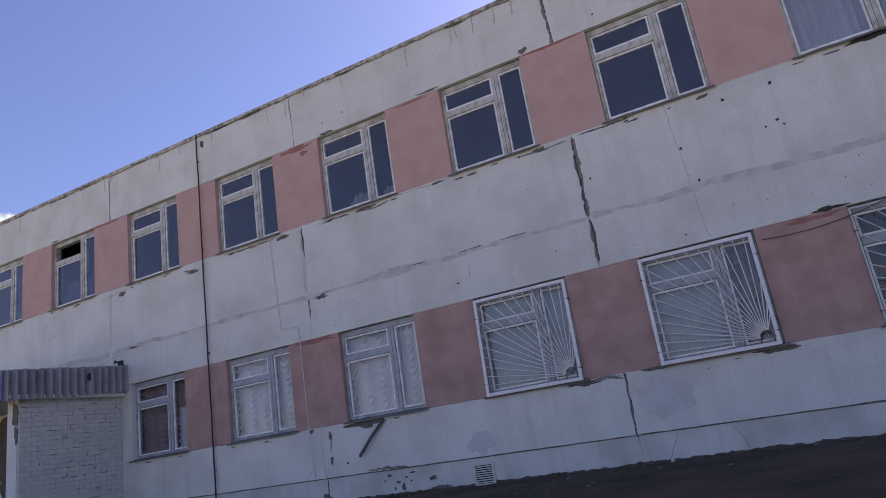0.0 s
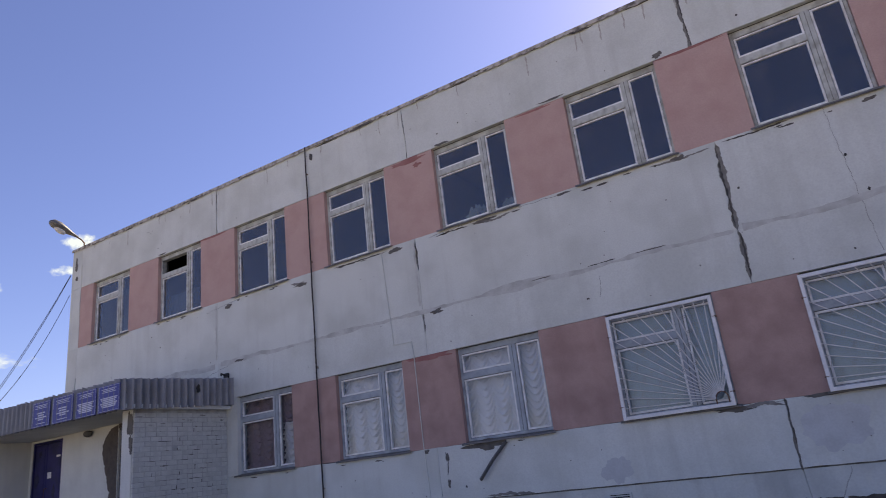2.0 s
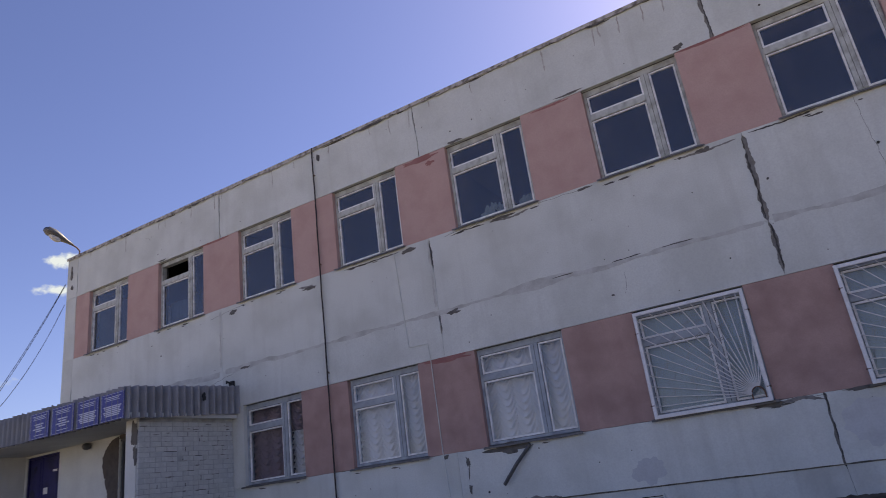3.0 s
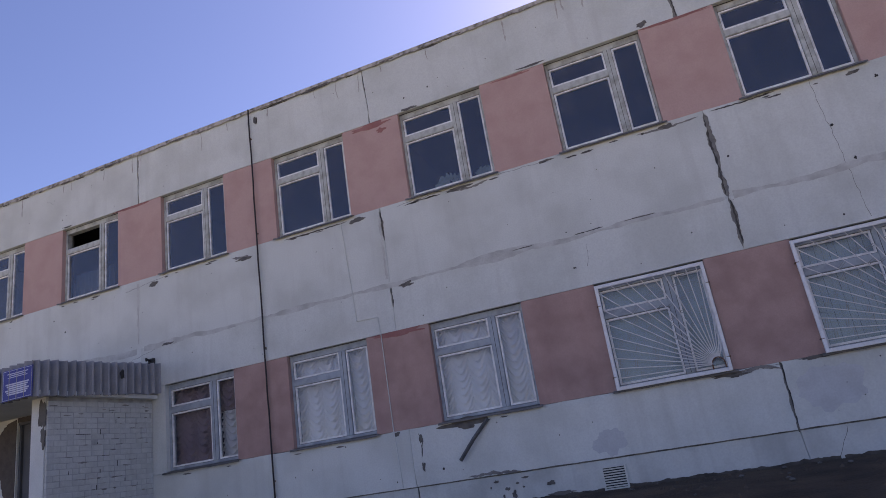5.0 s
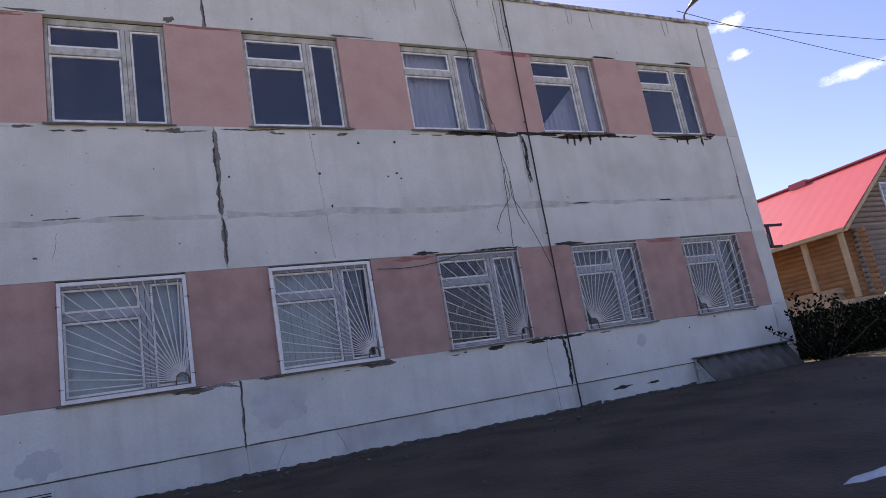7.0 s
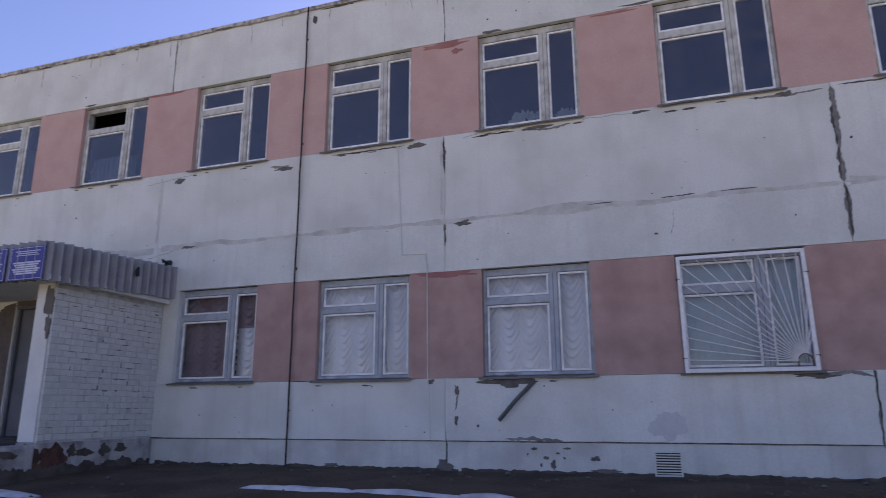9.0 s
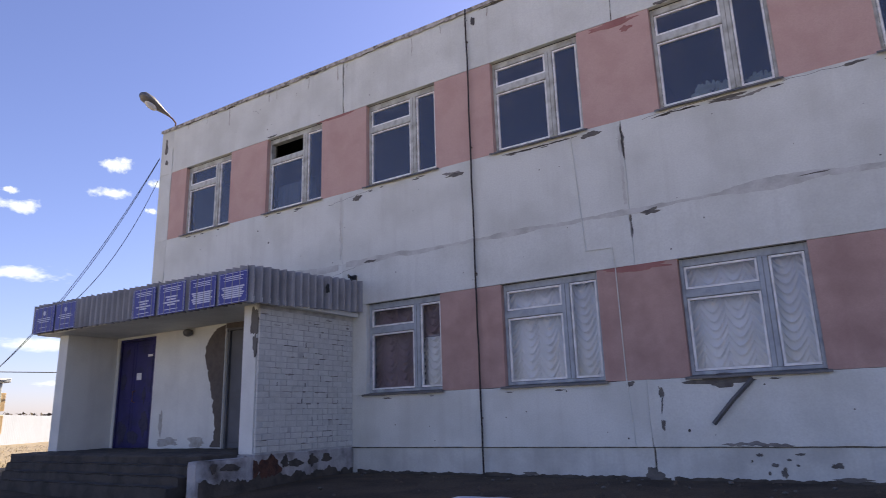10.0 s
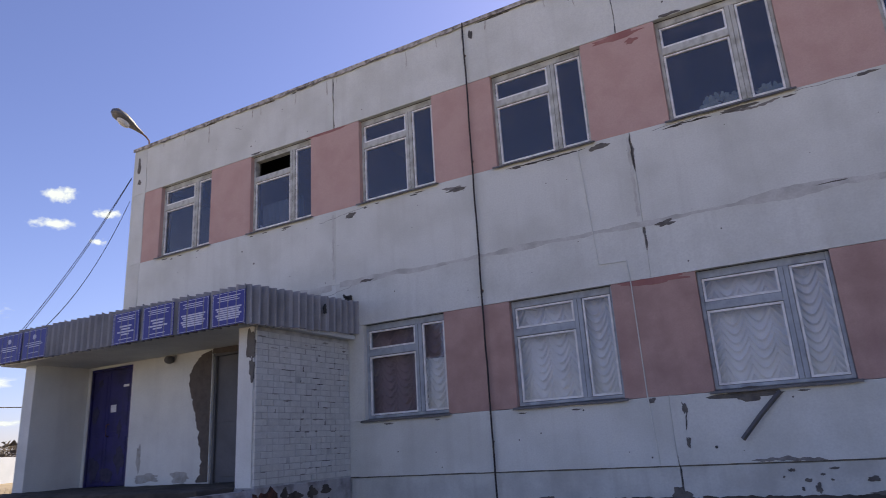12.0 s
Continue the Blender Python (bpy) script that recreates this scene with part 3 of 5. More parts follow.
# spalled and patched places: x, z, width, height
SPALLS = [(-0.55, 5.47, 0.34, 0.10), (0.32, 3.96, 0.24, 0.09), (1.05, 1.33, 0.75, 0.15), (5.25, 1.35, 0.5, 0.07), (8.3, 1.34, 0.6, 0.08), (1.6, 5.5, 0.5, 0.05),
          (3.3, 5.53, 0.3, 0.04), (-3.2, 5.36, 0.34, 0.06), (-5.6, 5.4, 0.22, 0.12), (-5.25, 4.0, 0.25, 0.05), (5.4, 5.5, 0.25, 0.08), (8.2, 5.47, 0.2, 0.05),
          (10.8, 5.53, 1.0, 0.08), (11.5, 5.52, 0.9, 0.1), (12.5, 5.55, 0.9, 0.1), (13.4, 5.5, 1.0, 0.1), (14.3, 5.55, 0.5, 0.1), (16.5, 5.52, 1.3, 0.09), (17.4, 5.58, 0.28, 0.16),
          (10.5, 1.33, 0.35, 0.09), (11.4, 1.34, 0.4, 0.09), (12.6, 3.18, 0.6, 0.06), (9.4, 3.18, 0.4, 0.06), (-12.3, 8.2, 0.12, 0.3), (-12.25, 7.75, 0.1, 0.16),
          (-8.2, 7.46, 0.3, 0.04), (13.1, 4.02, 0.5, 0.03), (15.5, 4.02, 0.4, 0.03), (6.5, 1.38, 0.5, 0.05), (-6.1, 3.65, 0.15, 0.12),
          (-0.03, 0.05, 0.22, 0.2), (1.58, 0.2, 0.07, 0.05), (1.75, 0.27, 0.05, 0.035), (2.3, 0.2, 0.12, 0.07), (1.4, 0.33, 0.09, 0.04), (2.45, 0.03, 0.4, 0.06),
          (-2.0, 0.03, 0.25, 0.06), (13.2, 0.22, 0.4, 0.06), (14.0, 0.2, 0.3, 0.05), (0.9, 7.45, 0.3, 0.05), (3.4, 7.46, 0.5, 0.04), (5.45, 7.5, 0.16, 0.1), (8.6, 7.46, 0.8, 0.04),
          (14.6, 7.46, 0.6, 0.05), (17.2, 7.48, 0.5, 0.06), (2.6, 4.07, 0.5, 0.018), (4.6, 4.08, 0.5, 0.018)]
for k, (x, z, w, h) in enumerate(SPALLS):
    part("spalled_patch", blob(x, z, w, h, k, y=-0.006 if z > 0.45 else 0.022), DAMP if x > 9 else DARKCON, wall)
for k, (x, z, w, h) in enumerate([(0.0, 7.36, 0.9, 0.1), (0.05, 3.12, 1.0, 0.12), (-6.2, 7.4, 0.9, 0.05), (6.0, 7.4, 1.1, 0.06), (3.0, 7.38, 0.7, 0.05), (12.2, 7.38, 1.0, 0.1), (15.1, 3.1, 0.8, 0.1), (9.2, 3.1, 0.7, 0.08), (0.25, 7.2, 0.18, 0.1)]):
    part("paint_smear", blob(x, z, w, h, k + 60, y=0.003), MAROON, wall, "darker red paint smear")
for k, (x, z, w, h) in enumerate([(3.35, 0.68, 0.5, 0.42), (6.6, 0.95, 0.8, 0.6), (13.9, 1.05, 0.25, 0.25)]):
    part("plaster_patch", blob(x, z, w, h, k + 90, y=-0.003, rough=0.3), PATCH, wall, "patch of newer greyer whitewash")
for xa, xb in ((-5.6, 0.2), (0.25, 6.4), (6.45, 12.6), (12.65, 15.1)):
    n = int((xb - xa) / 0.035)
    hi = [(xa + (xb - xa) * q / n, 0.01 + 0.05 * abs(wob(q * 0.06, xa)) + 0.02 * wob(q * 0.31, 3) + 0.012 * wob(q * 1.3, 7)) for q in range(n + 1)]
    part("mud_splash", outline([(xa, -0.3), (xb, -0.3)] + hi[::-1], 0.024, 0.03), CLODWALL, wall, "mud splashed on the foot of the plinth")
# hairline cracks: start, end
for k, (xa, za, xb, zb) in enumerate([(7.6, 5.55, 7.75, 3.2), (5.35, 1.37, 6.02, 1.36), (3.68, 3.85, 3.62, 3.5), (-8.9, 8.3, -8.7, 8.2), (0.35, 5.5, 1.5, 5.56),
                                     (2.4, 5.52, 3.2, 5.53), (-6.4, 5.38, -5.2, 5.5), (11.9, 8.6, 11.95, 7.5), (-6.6, 3.75, -5.3, 4.02), (7.4, 0.4, 7.55, 0.05), (6.6, 0.4, 6.4, 0.0), (11.6, 1.35, 11.65, 0.0)]):
    n = max(6, int(12 * abs(zb - za) + 10 * abs(xb - xa)))
    y = -0.001 if min(za, zb) > 0.42 or max(za, zb) > 1 else 0.029
    line = [(xa + (xb - xa) * q / n + 0.03 * wob(q * 0.6, k * 3.3) * (abs(zb - za) > 0.3), y, za + (zb - za) * q / n + 0.03 * wob(q * 0.7, k * 2.1)) for q in range(n + 1)]
    part("crack", tubed(line, 0.0026, 4), CORE, wall)
for k, (x, z, w, h) in enumerate([(13.15, 5.44, 0.05, 0.2), (13.33, 5.42, 0.06, 0.26), (13.5, 5.46, 0.09, 0.16), (13.75, 5.43, 0.08, 0.24), (14.05, 5.47, 0.05, 0.14), (16.3, 5.46, 0.05, 0.14), (16.62, 5.44, 0.05, 0.18), (17.1, 5.43, 0.07, 0.24),
                                  (8.47, 5.31, 0.045, 0.05), (9.18, 5.33, 0.045, 0.05), (9.13, 4.72, 0.06, 0.04), (8.95, 4.66, 0.03, 0.03), (9.2, 4.62, 0.03, 0.035), (7.69, 4.73, 0.05, 0.035), (7.83, 4.13, 0.04, 0.04), (3.4, 3.5, 0.06, 0.03),
                                  (1.68, 0.1, 0.07, 0.13), (1.9, 0.34, 0.1, 0.03), (1.5, 0.1, 0.035, 0.05), (1.85, 0.2, 0.04, 0.03), (1.3, 0.25, 0.03, 0.03), (0.2, 1.2, 0.07, 0.12), (-0.25, 1.35, 0.12, 0.07), (0.18, 0.75, 0.05, 0.16), (12.05, 5.2, 0.05, 0.6)]):
    part("spalled_patch", blob(x, z, w, h, k + 130, y=-0.006 if z > 0.45 else 0.022), DAMP if x > 7 else DARKCON, wall)
# bold ragged cracks: points, width
for k, (pts, wide) in enumerate([([(5.1, 1.36), (5.35, 1.345), (5.6, 1.37), (5.86, 1.36), (6.0, 1.3)], 0.045), ([(0.5, 5.47), (0.8, 5.5), (1.25, 5.49)], 0.022), ([(1.5, 5.47), (1.85, 5.45), (2.2, 5.5)], 0.035),
                                 ([(4.9, 5.5), (5.4, 5.47), (5.9, 5.5)], 0.03), ([(6.1, 5.53), (6.6, 5.52), (7.1, 5.545)], 0.022), ([(-3.5, 5.43), (-3.1, 5.4)], 0.05), ([(-2.2, 5.5), (-1.6, 5.49), (-0.75, 5.5)], 0.022),
                                 ([(0.95, 0.47), (1.35, 0.475), (1.85, 0.45)], 0.045), ([(0.16, 1.3), (0.21, 1.15), (0.17, 0.9)], 0.02), ([(3.5, 4.06), (4.0, 4.075)], 0.016), ([(12.55, 1.36), (12.1, 1.34), (11.4, 1.37)], 0.05),
                                 ([(12.0, 1.33), (12.04, 0.9), (12.0, 0.45)], 0.06), ([(12.02, 5.5), (12.06, 5.2), (12.0, 4.9), (12.05, 4.5)], 0.05), ([(14.0, 5.53), (14.9, 5.51), (15.1, 5.52)], 0.04), ([(10.4, 3.17), (11.0, 3.18), (11.5, 3.17)], 0.03)]):
    part("open_crack", ribbon(pts, wide, -0.005, k * 2.3 + 40), CORE if wide < 0.03 else DAMP if pts[0][0] > 9 else CRUMB, wall)
# rust and dirt drips under the parapet flashing and the sills
drips = random.Random(33)
for k in range(38):
    x = drips.uniform(X0 + 0.6, X1 - 0.6)
    h = drips.uniform(0.12, 0.5)
    part("drip_stain", ribbon([(x, 8.63), (x + drips.uniform(-0.02, 0.02), 8.63 - h * 0.5), (x + drips.uniform(-0.03, 0.03), 8.63 - h)], drips.uniform(0.012, 0.034), -0.0035, k + 100, 0.006), STAIN, wall)
part("black_spot", blob(-2.68, 8.42, 0.07, 0.17, 31, y=-0.02, thick=0.02), CORE, wall)
# chips broken out of the whitewash under the upper sills
chips = random.Random(71)
for c in CENTRES:
    for k in range(4):
        part("chip", blob(c + chips.uniform(-1.0, 1.0), Z_SU - chips.uniform(0.07, 0.13), chips.uniform(0.06, 0.26), chips.uniform(0.014, 0.035), chips.randrange(900), y=-0.005), CORE if k % 2 else DARKCON, wall)
    for k in range(2):
        part("chip", blob(c + chips.uniform(-1.0, 1.0), Z_SL - chips.uniform(0.07, 0.1), chips.uniform(0.06, 0.2), chips.uniform(0.012, 0.03), chips.randrange(900), y=-0.005), DARKCON, wall)
# drill holes and chips
bm = bmesh.new()
for k in range(150):
    x, z = rnd.uniform(-11.8, 17.8), rnd.choice((rnd.uniform(3.2, 5.4), rnd.uniform(3.2, 5.4), rnd.uniform(0.5, 1.3), rnd.uniform(7.5, 8.5)))
    r = rnd.uniform(0.005, 0.013) if k % 9 else rnd.uniform(0.014, 0.022)
    vs = [bm.verts.new((x + r * math.cos(-a * math.tau / 7) * rnd.uniform(0.7, 1.3), -0.003, z + r * 1.1 * math.sin(-a * math.tau / 7))) for a in range(7)]
    bm.faces.new(vs[::-1])
tagged(part("wall_chips", bm, CORE, wall), kind="stuff")

# the downlead cables
for xt, xb_ in ((-2.82, -2.83), (12.2, 12.07)):
    c = thing("downlead_cable", "black steel downlead running down the facade", "cable", "downleads")
    path = [(xt + (xb_ - xt) * i / 40 + 0.012 * wob(i * 0.4, xt), -0.05, 8.72 - 8.72 * i / 40) for i in range(41)]
    part("cable", tubed(path, 0.016), BLACK, c)
    for z in (0.9, 3.4, 5.8, 8.0):
        part("clip", boxes((xt - 0.015 + (xb_ - xt) * (8.7 - z) / 8.7, xt + 0.015 + (xb_ - xt) * (8.7 - z) / 8.7, -0.045, 0.0, z, z + 0.02)), RUST, c)


# ---- windows ----
def make_window(z0, z1, wood, sash, pane, vent=True):
    """A three-light timber window about x = 0, glass at y = 0.15: vent over a fixed light, and a narrow casement."""
    w = thing("window", kind="structure")
    a, b = -HALF + 0.003, HALF - 0.003
    h = z1 - z0
    zb, zt = z0 + 0.03, z1 - 0.004
    ml, mr_ = a + 0.62 * (b - a), a + 0.70 * (b - a)
    r0, r1 = zb + 0.645 * h, zb + 0.715 * h
    part("window_frame", boxes((a, a + 0.05, 0.10, 0.24, zb, zt), (b - 0.05, b, 0.10, 0.24, zb, zt), (a + 0.05, b - 0.05, 0.10, 0.24, zt - 0.11, zt),
                               (a + 0.05, b - 0.05, 0.10, 0.24, zb, zb + 0.05), bevel=0.006), wood, w)
    part("mullion", boxes((ml, mr_, 0.09, 0.23, zb + 0.05, zt - 0.11), bevel=0.008), wood, w)
    part("mullion_gap", boxes((0.5 * (ml + mr_) - 0.004, 0.5 * (ml + mr_) + 0.004, 0.0885, 0.092, zb + 0.06, zt - 0.12)), CORE, w)
    part("transom", boxes((a + 0.05, ml, 0.095, 0.23, r0, r1), bevel=0.008), wood, w)
    lights = [("casement", mr_, b - 0.05, zb + 0.05, zt - 0.11), ("fixed_light", a + 0.05, ml, zb + 0.05, r0)]
    if vent:
        lights.append(("vent_light", a + 0.05, ml, r1, zt - 0.11))
    for name, xa, xb, za, zc in lights:
        t, e = 0.033, 0.006
        # Solid dark strips round each sash draw in the shadow line of its rebate.
        part("sash_gap", boxes((xa, xa + e, 0.118, 0.15, za, zc), (xb - e, xb, 0.118, 0.15, za, zc), (xa + e, xb - e, 0.118, 0.15, za, za + e), (xa + e, xb - e, 0.118, 0.15, zc - e, zc)), CORE, w)
        xa, xb, za, zc = xa + e, xb - e, za + e, zc - e
        s = part(name, boxes((xa, xa + t, 0.115, 0.16, za, zc), (xb - t, xb, 0.115, 0.16, za, zc), (xa + t, xb - t, 0.115, 0.16, za, za + t),
                             (xa + t, xb - t, 0.115, 0.16, zc - t, zc), bevel=0.004), sash, w)
        p = part("pane", boxes((xa + t - 0.004, xb - t + 0.004, 0.136, 0.14, za + t - 0.004, zc - t + 0.004)), pane, s)
        p.visible_shadow = False
    return w


def sill(z0, mat, w):
    bm = bmesh.new()
    n = 14
    top, bot = [], []
    for i in range(n + 1):
        x = -HALF - 0.06 + (2 * HALF + 0.12) * i / n
        d = 0.012 * wob(i * 0.8, z0)
        top.append([bm.verts.new((x, 0.11, z0 + 0.028)), bm.verts.new((x, -0.06, z0 + d)), bm.verts.new((x, -0.062, z0 - 0.03 + d))])
        bot.append([bm.verts.new((x, 0.11, z0 + 0.02)), bm.verts.new((x, -0.055, z0 - 0.008 + d)), bm.verts.new((x, -0.057, z0 - 0.032 + d))])
    for i in range(n):
        for g in (top, bot):
            for k in (0, 1):
                bm.faces.new((g[i][k], g[i + 1][k], g[i + 1][k + 1], g[i][k + 1]))
    return part("sill", bm, mat, w)


models = {}
for key, args in {"up": (Z_SU, Z_HU, OLDWOOD, SASH, GLASS), "up_open": (Z_SU, Z_HU, OLDWOOD, SASH, GLASS, False), "low": (Z_SL, Z_HL, BLUEWOOD, SASH, GLASS_LOW)}.items():
    models[key] = make_window(*args)
    sill(args[0], TIN, models[key])
first = {}
number = 0
for row, z in (("up", Z_SU), ("low", Z_SL)):
    for i, c in enumerate(CENTRES):
        if row == "low" and i < 2:
            continue
        key = "up_open" if (row == "up" and i == 1) else row
        number += 1
        if key in first:
            w = copy_thing(models[key], pose(c, 0, 0))
        else:
            w = models[key]
            w.matrix_basis = pose(c, 0, 0)
            first[key] = w
        w.name = f"window_{number}"
        label = "weathered white timber window with dark glass" if row == "up" else "pale blue timber window with white sashes"
        if key == "up_open":
            label = "weathered timber window with its vent standing open"
        tagged(w, label, "window")


# ---- curtains ----
def swags(c, z0, z1, mat, label, y=0.33, x_from=-0.97, x_to=0.97, pitch=0.34, fold=0.135, deep=0.115):
    """A gathered curtain in scalloped columns, each fold overlapping the one below."""
    bm = bmesh.new()
    nx, nz = max(8, int((x_to - x_from) / 0.008)), max(8, int((z1 - z0) / 0.0105))
    g = []
    for j in range(nz + 1):
        z = z0 + (z1 - z0) * j / nz
        row = []
        for i in range(nx + 1):
            x = x_from + (x_to - x_from) * i / nx
            xs = x + 0.03 * wob(z * 1.3, c)
            u = abs(math.sin(math.pi * xs / pitch))
            f = (z + 0.22 * u + 0.04 * wob(x * 2.1, z * 2.3 + c)) / fold
            f -= math.floor(f)
            out = deep * (0.5 + 0.5 * u) * (1 - f) ** 1.8 * (0.85 + 0.6 * wob(x * 4, z * 5))
            row.append(bm.verts.new((c + x, y - out + 0.03 * u, z)))
        g.append(row)
    for j in range(nz):
        for i in range(nx):
            bm.faces.new((g[j][i], g[j][i + 1], g[j + 1][i + 1], g[j + 1][i]))
    return tagged(part("lace_curtain", bm, mat, smooth=True), label, "curtain", "curtains")


def pleats(c, z0, z1, mat, label, x_from, x_to, y=0.29, wave=0.13, deep=0.04, rise=0.0):
    bm = bmesh.new()
    n = 60
    lo, hi = [], []
    for i in range(n + 1):
        x = x_from + (x_to - x_from) * i / n
        d = deep * math.sin(math.tau * x / wave + 3.0 * wob(x * 3, c)) + 0.5 * deep * wob(x * 21, c)
        lo.append(bm.verts.new((c + x * 1.0, y + d * 1.2, z0)))
        hi.append(bm.verts.new((c + x, y + d * 0.8, z1 + rise * (x - x_from))))
    for i in range(n):
        bm.faces.new((lo[i], lo[i + 1], hi[i + 1], hi[i]))
    return tagged(part("curtain", bm, mat, smooth=True), label, "curtain", "curtains")


swags(CENTRES[2], Z_SL, Z_HL, MAUVE, "dark mauve gathered lace curtain behind glass", x_to=0.262)
swags(CENTRES[2], 2.42, Z_HL, MAUVE, "short dark mauve valance over a white curtain", x_from=0.27)
swags(CENTRES[2], Z_SL, 2.415, LACE, "white gathered lace curtain below a mauve valance", y=0.36, x_from=0.27)
for i in (3, 4):
    swags(CENTRES[i], Z_SL, Z_HL, LACE, "white gathered lace curtain behind glass")


def blinds(c, label, gap=None):
    th = thing("window_blind", label, "blind", "blinds")
    for k in range(18):
        x = -0.84 + 0.094 * k
        if gap and gap[0] < x < gap[1]:
            continue
        bm = bmesh.new()
        tilt = 0.012 * rnd.uniform(-1, 1)
        box(bm, c + x, c + x + 0.0935, 0.252, 0.256, Z_SL, Z_HL)
        for v in bm.verts:
            v.co.y += 0.016 * (v.co.x - c - x) / 0.094 + tilt * 0.4
        part("slat", bm, BLIND, th)
    return th


blinds(CENTRES[5], "pale green vertical blind behind the grille")
blinds(CENTRES[6], "pale green vertical blind, partly drawn", (0.16, 0.9))
pleats(CENTRES[6], Z_SL, Z_HL, DRAPE, "grey drape beside the half-drawn blind", 0.1, 0.85)
pleats(CENTRES[7], Z_SL, Z_HL, DRAPE, "grey drape behind an open casement", 0.1, 0.85)
pleats(CENTRES[8], Z_SL, Z_HL, DRAPE, "grey drape behind the grille", -0.85, 0.85)
pleats(CENTRES[9], Z_SL, Z_HL, DRAPE, "grey drape behind the grille", -0.85, 0.85)
pleats(CENTRES[7], Z_SU, Z_HU, LACE, "pale hanging curtain on the upper floor", -0.85, 0.85)
pleats(CENTRES[8], Z_SU, Z_HU, LACE, "pale curtain half drawn on the upper floor", 0.42, 0.85)
pleats(CENTRES[8], Z_SU, 5.75, LACE, "pale pleated sheet whose top slants up to one side", -0.8, 0.36, y=0.36, rise=0.95)
pleats(CENTRES[1], Z_SU, 6.35, DRAPE, "grey half curtain low in an upper window", -0.85, 0.3, y=0.4)


# ---- window grilles ----
def make_grille(frame_mat, bar_mat, wide, mirror, proud):
    """A sunburst grille about x = 0: welded frame, rays from a lower corner, a small arc and a ring at the hub."""
    g = thing("window_grille")
    a, z0, z1 = HALF - 0.01, Z_SL - 0.005, Z_HL - 0.045
    y0, y1 = -proud, -proud + 0.035
    s = -1 if mirror else 1
    part("grille_frame", boxes((-a, -a + wide, y0, y1, z0, z1), (a - wide, a, y0, y1, z0, z1), (-a + wide, a - wide, y0, y1, z0, z0 + wide),
                               (-a + wide, a - wide, y0, y1, z1 - wide, z1), bevel=0.004), frame_mat, g)
    if wide < 0.03:
        part("bottom_rail", boxes((-a, a, y0 - 0.006, y0 + 0.03, z0 - 0.03, z0 - 0.002), bevel=0.004), STEEL, g)
    hx, hz = s * (a - 0.17), z0 + 0.13
    L, R, B, T = -a + wide, a - wide, z0 + wide, z1 - wide
    n = 19
    for k in range(n):
        ang = math.radians(2 + 108 * k / (n - 1))
        dx, dz = -math.cos(ang) * s, math.sin(ang)
        d = min(v for v in ((R - hx) / dx if dx > 1e-6 else 9, (L - hx) / dx if dx < -1e-6 else 9, (T - hz) / dz if dz > 1e-6 else 9))
        part("bar", tubed([(hx + 0.09 * dx, y0 + 0.012, hz + 0.09 * dz), (hx + d * dx, y0 + 0.012, hz + d * dz)], 0.0082, 5), bar_mat, g)
    arc = [(hx + 0.09 * math.cos(t * math.pi / 9) * 1.0, y0 + 0.012, hz + 0.1 * math.sin(t * math.pi / 9)) for t in range(10)]
    part("hub_arch", tubed([(hx + 0.09, y0 + 0.012, B)] + arc + [(hx - 0.09, y0 + 0.012, B)], 0.011, 6), RUST, g, "rusty arched hub")
    for rr in (0.62, 0.86, 1.1, 1.34):
        for k in range(n - 1):
            if (k + int(rr * 9)) % 3 == 2:
                continue
            for twin in (0.0, 0.028):
                ends = []
                for q in (k, k + 1):
                    ang = math.radians(2 + 108 * q / (n - 1))
                    r0 = rr * (1.0 + 0.07 * (k % 2)) + twin
                    ends.append((hx - s * r0 * math.cos(ang), y0 + 0.012, hz + r0 * math.sin(ang)))
                if all(L < p[0] < R and p[2] < T for p in ends):
                    part("rung", tubed(ends, 0.004, 4), TICK, g)
    for x in (-a - 0.02, a + 0.02):
        for z in (z0 + 0.2, z1 - 0.35):
            part("bracket", boxes((min(x, x * 0.93), max(x, x * 0.93), y0, 0.02, z, z + 0.014)), RUST, g)
    return g


LEAN = pose(0, 0, Z_HL) @ pose(0, 0, 0, -2.2) @ pose(0, 0, -Z_HL)  # the foot stands out further than the head
g1 = make_grille(STEEL, BARS, 0.055, False, 0.05)
g1.matrix_basis = pose(CENTRES[5], 0, 0) @ LEAN
tagged(g1, "white welded sunburst grille over a ground-floor window", "grille", "window grilles")
copy_thing(g1, pose(CENTRES[6] - 0.03, 0, 0) @ LEAN)
g2 = make_grille(GREYBAR, GREYBAR, 0.022, False, 0.03)
g2.matrix_basis = pose(CENTRES[7], 0, 0)
tagged(g2, "grey thin sunburst grille over a ground-floor window", "grille", "window grilles")
g3 = make_grille(GREYBAR, GREYBAR, 0.022, True, 0.03)
g3.matrix_basis = pose(CENTRES[8], 0, 0)
tagged(g3, "grey thin sunburst grille with its hub at the other corner", "grille", "window grilles")
copy_thing(g3, pose(CENTRES[9], 0, 0))

# ---- details on the facade ----
vent = thing("air_grate", "louvred air grate in the plinth", "vent")
part("grate_frame", boxes((3.12, 3.145, -0.012, 0.03, -0.02, 0.32), (3.475, 3.50, -0.012, 0.03, -0.02, 0.32), (3.145, 3.475, -0.012, 0.03, 0.30, 0.32), (3.145, 3.475, -0.012, 0.03, -0.02, 0.0)), PLINTH, vent)
part("backing", boxes((3.145, 3.475, 0.02, 0.028, 0.0, 0.30)), DARKPAINT, vent)
for k in range(8):
    part("slat", boxes((3.145, 3.475, -0.008, 0.018, 0.012 + 0.0365 * k, 0.03 + 0.0365 * k)), PLINTH, vent)

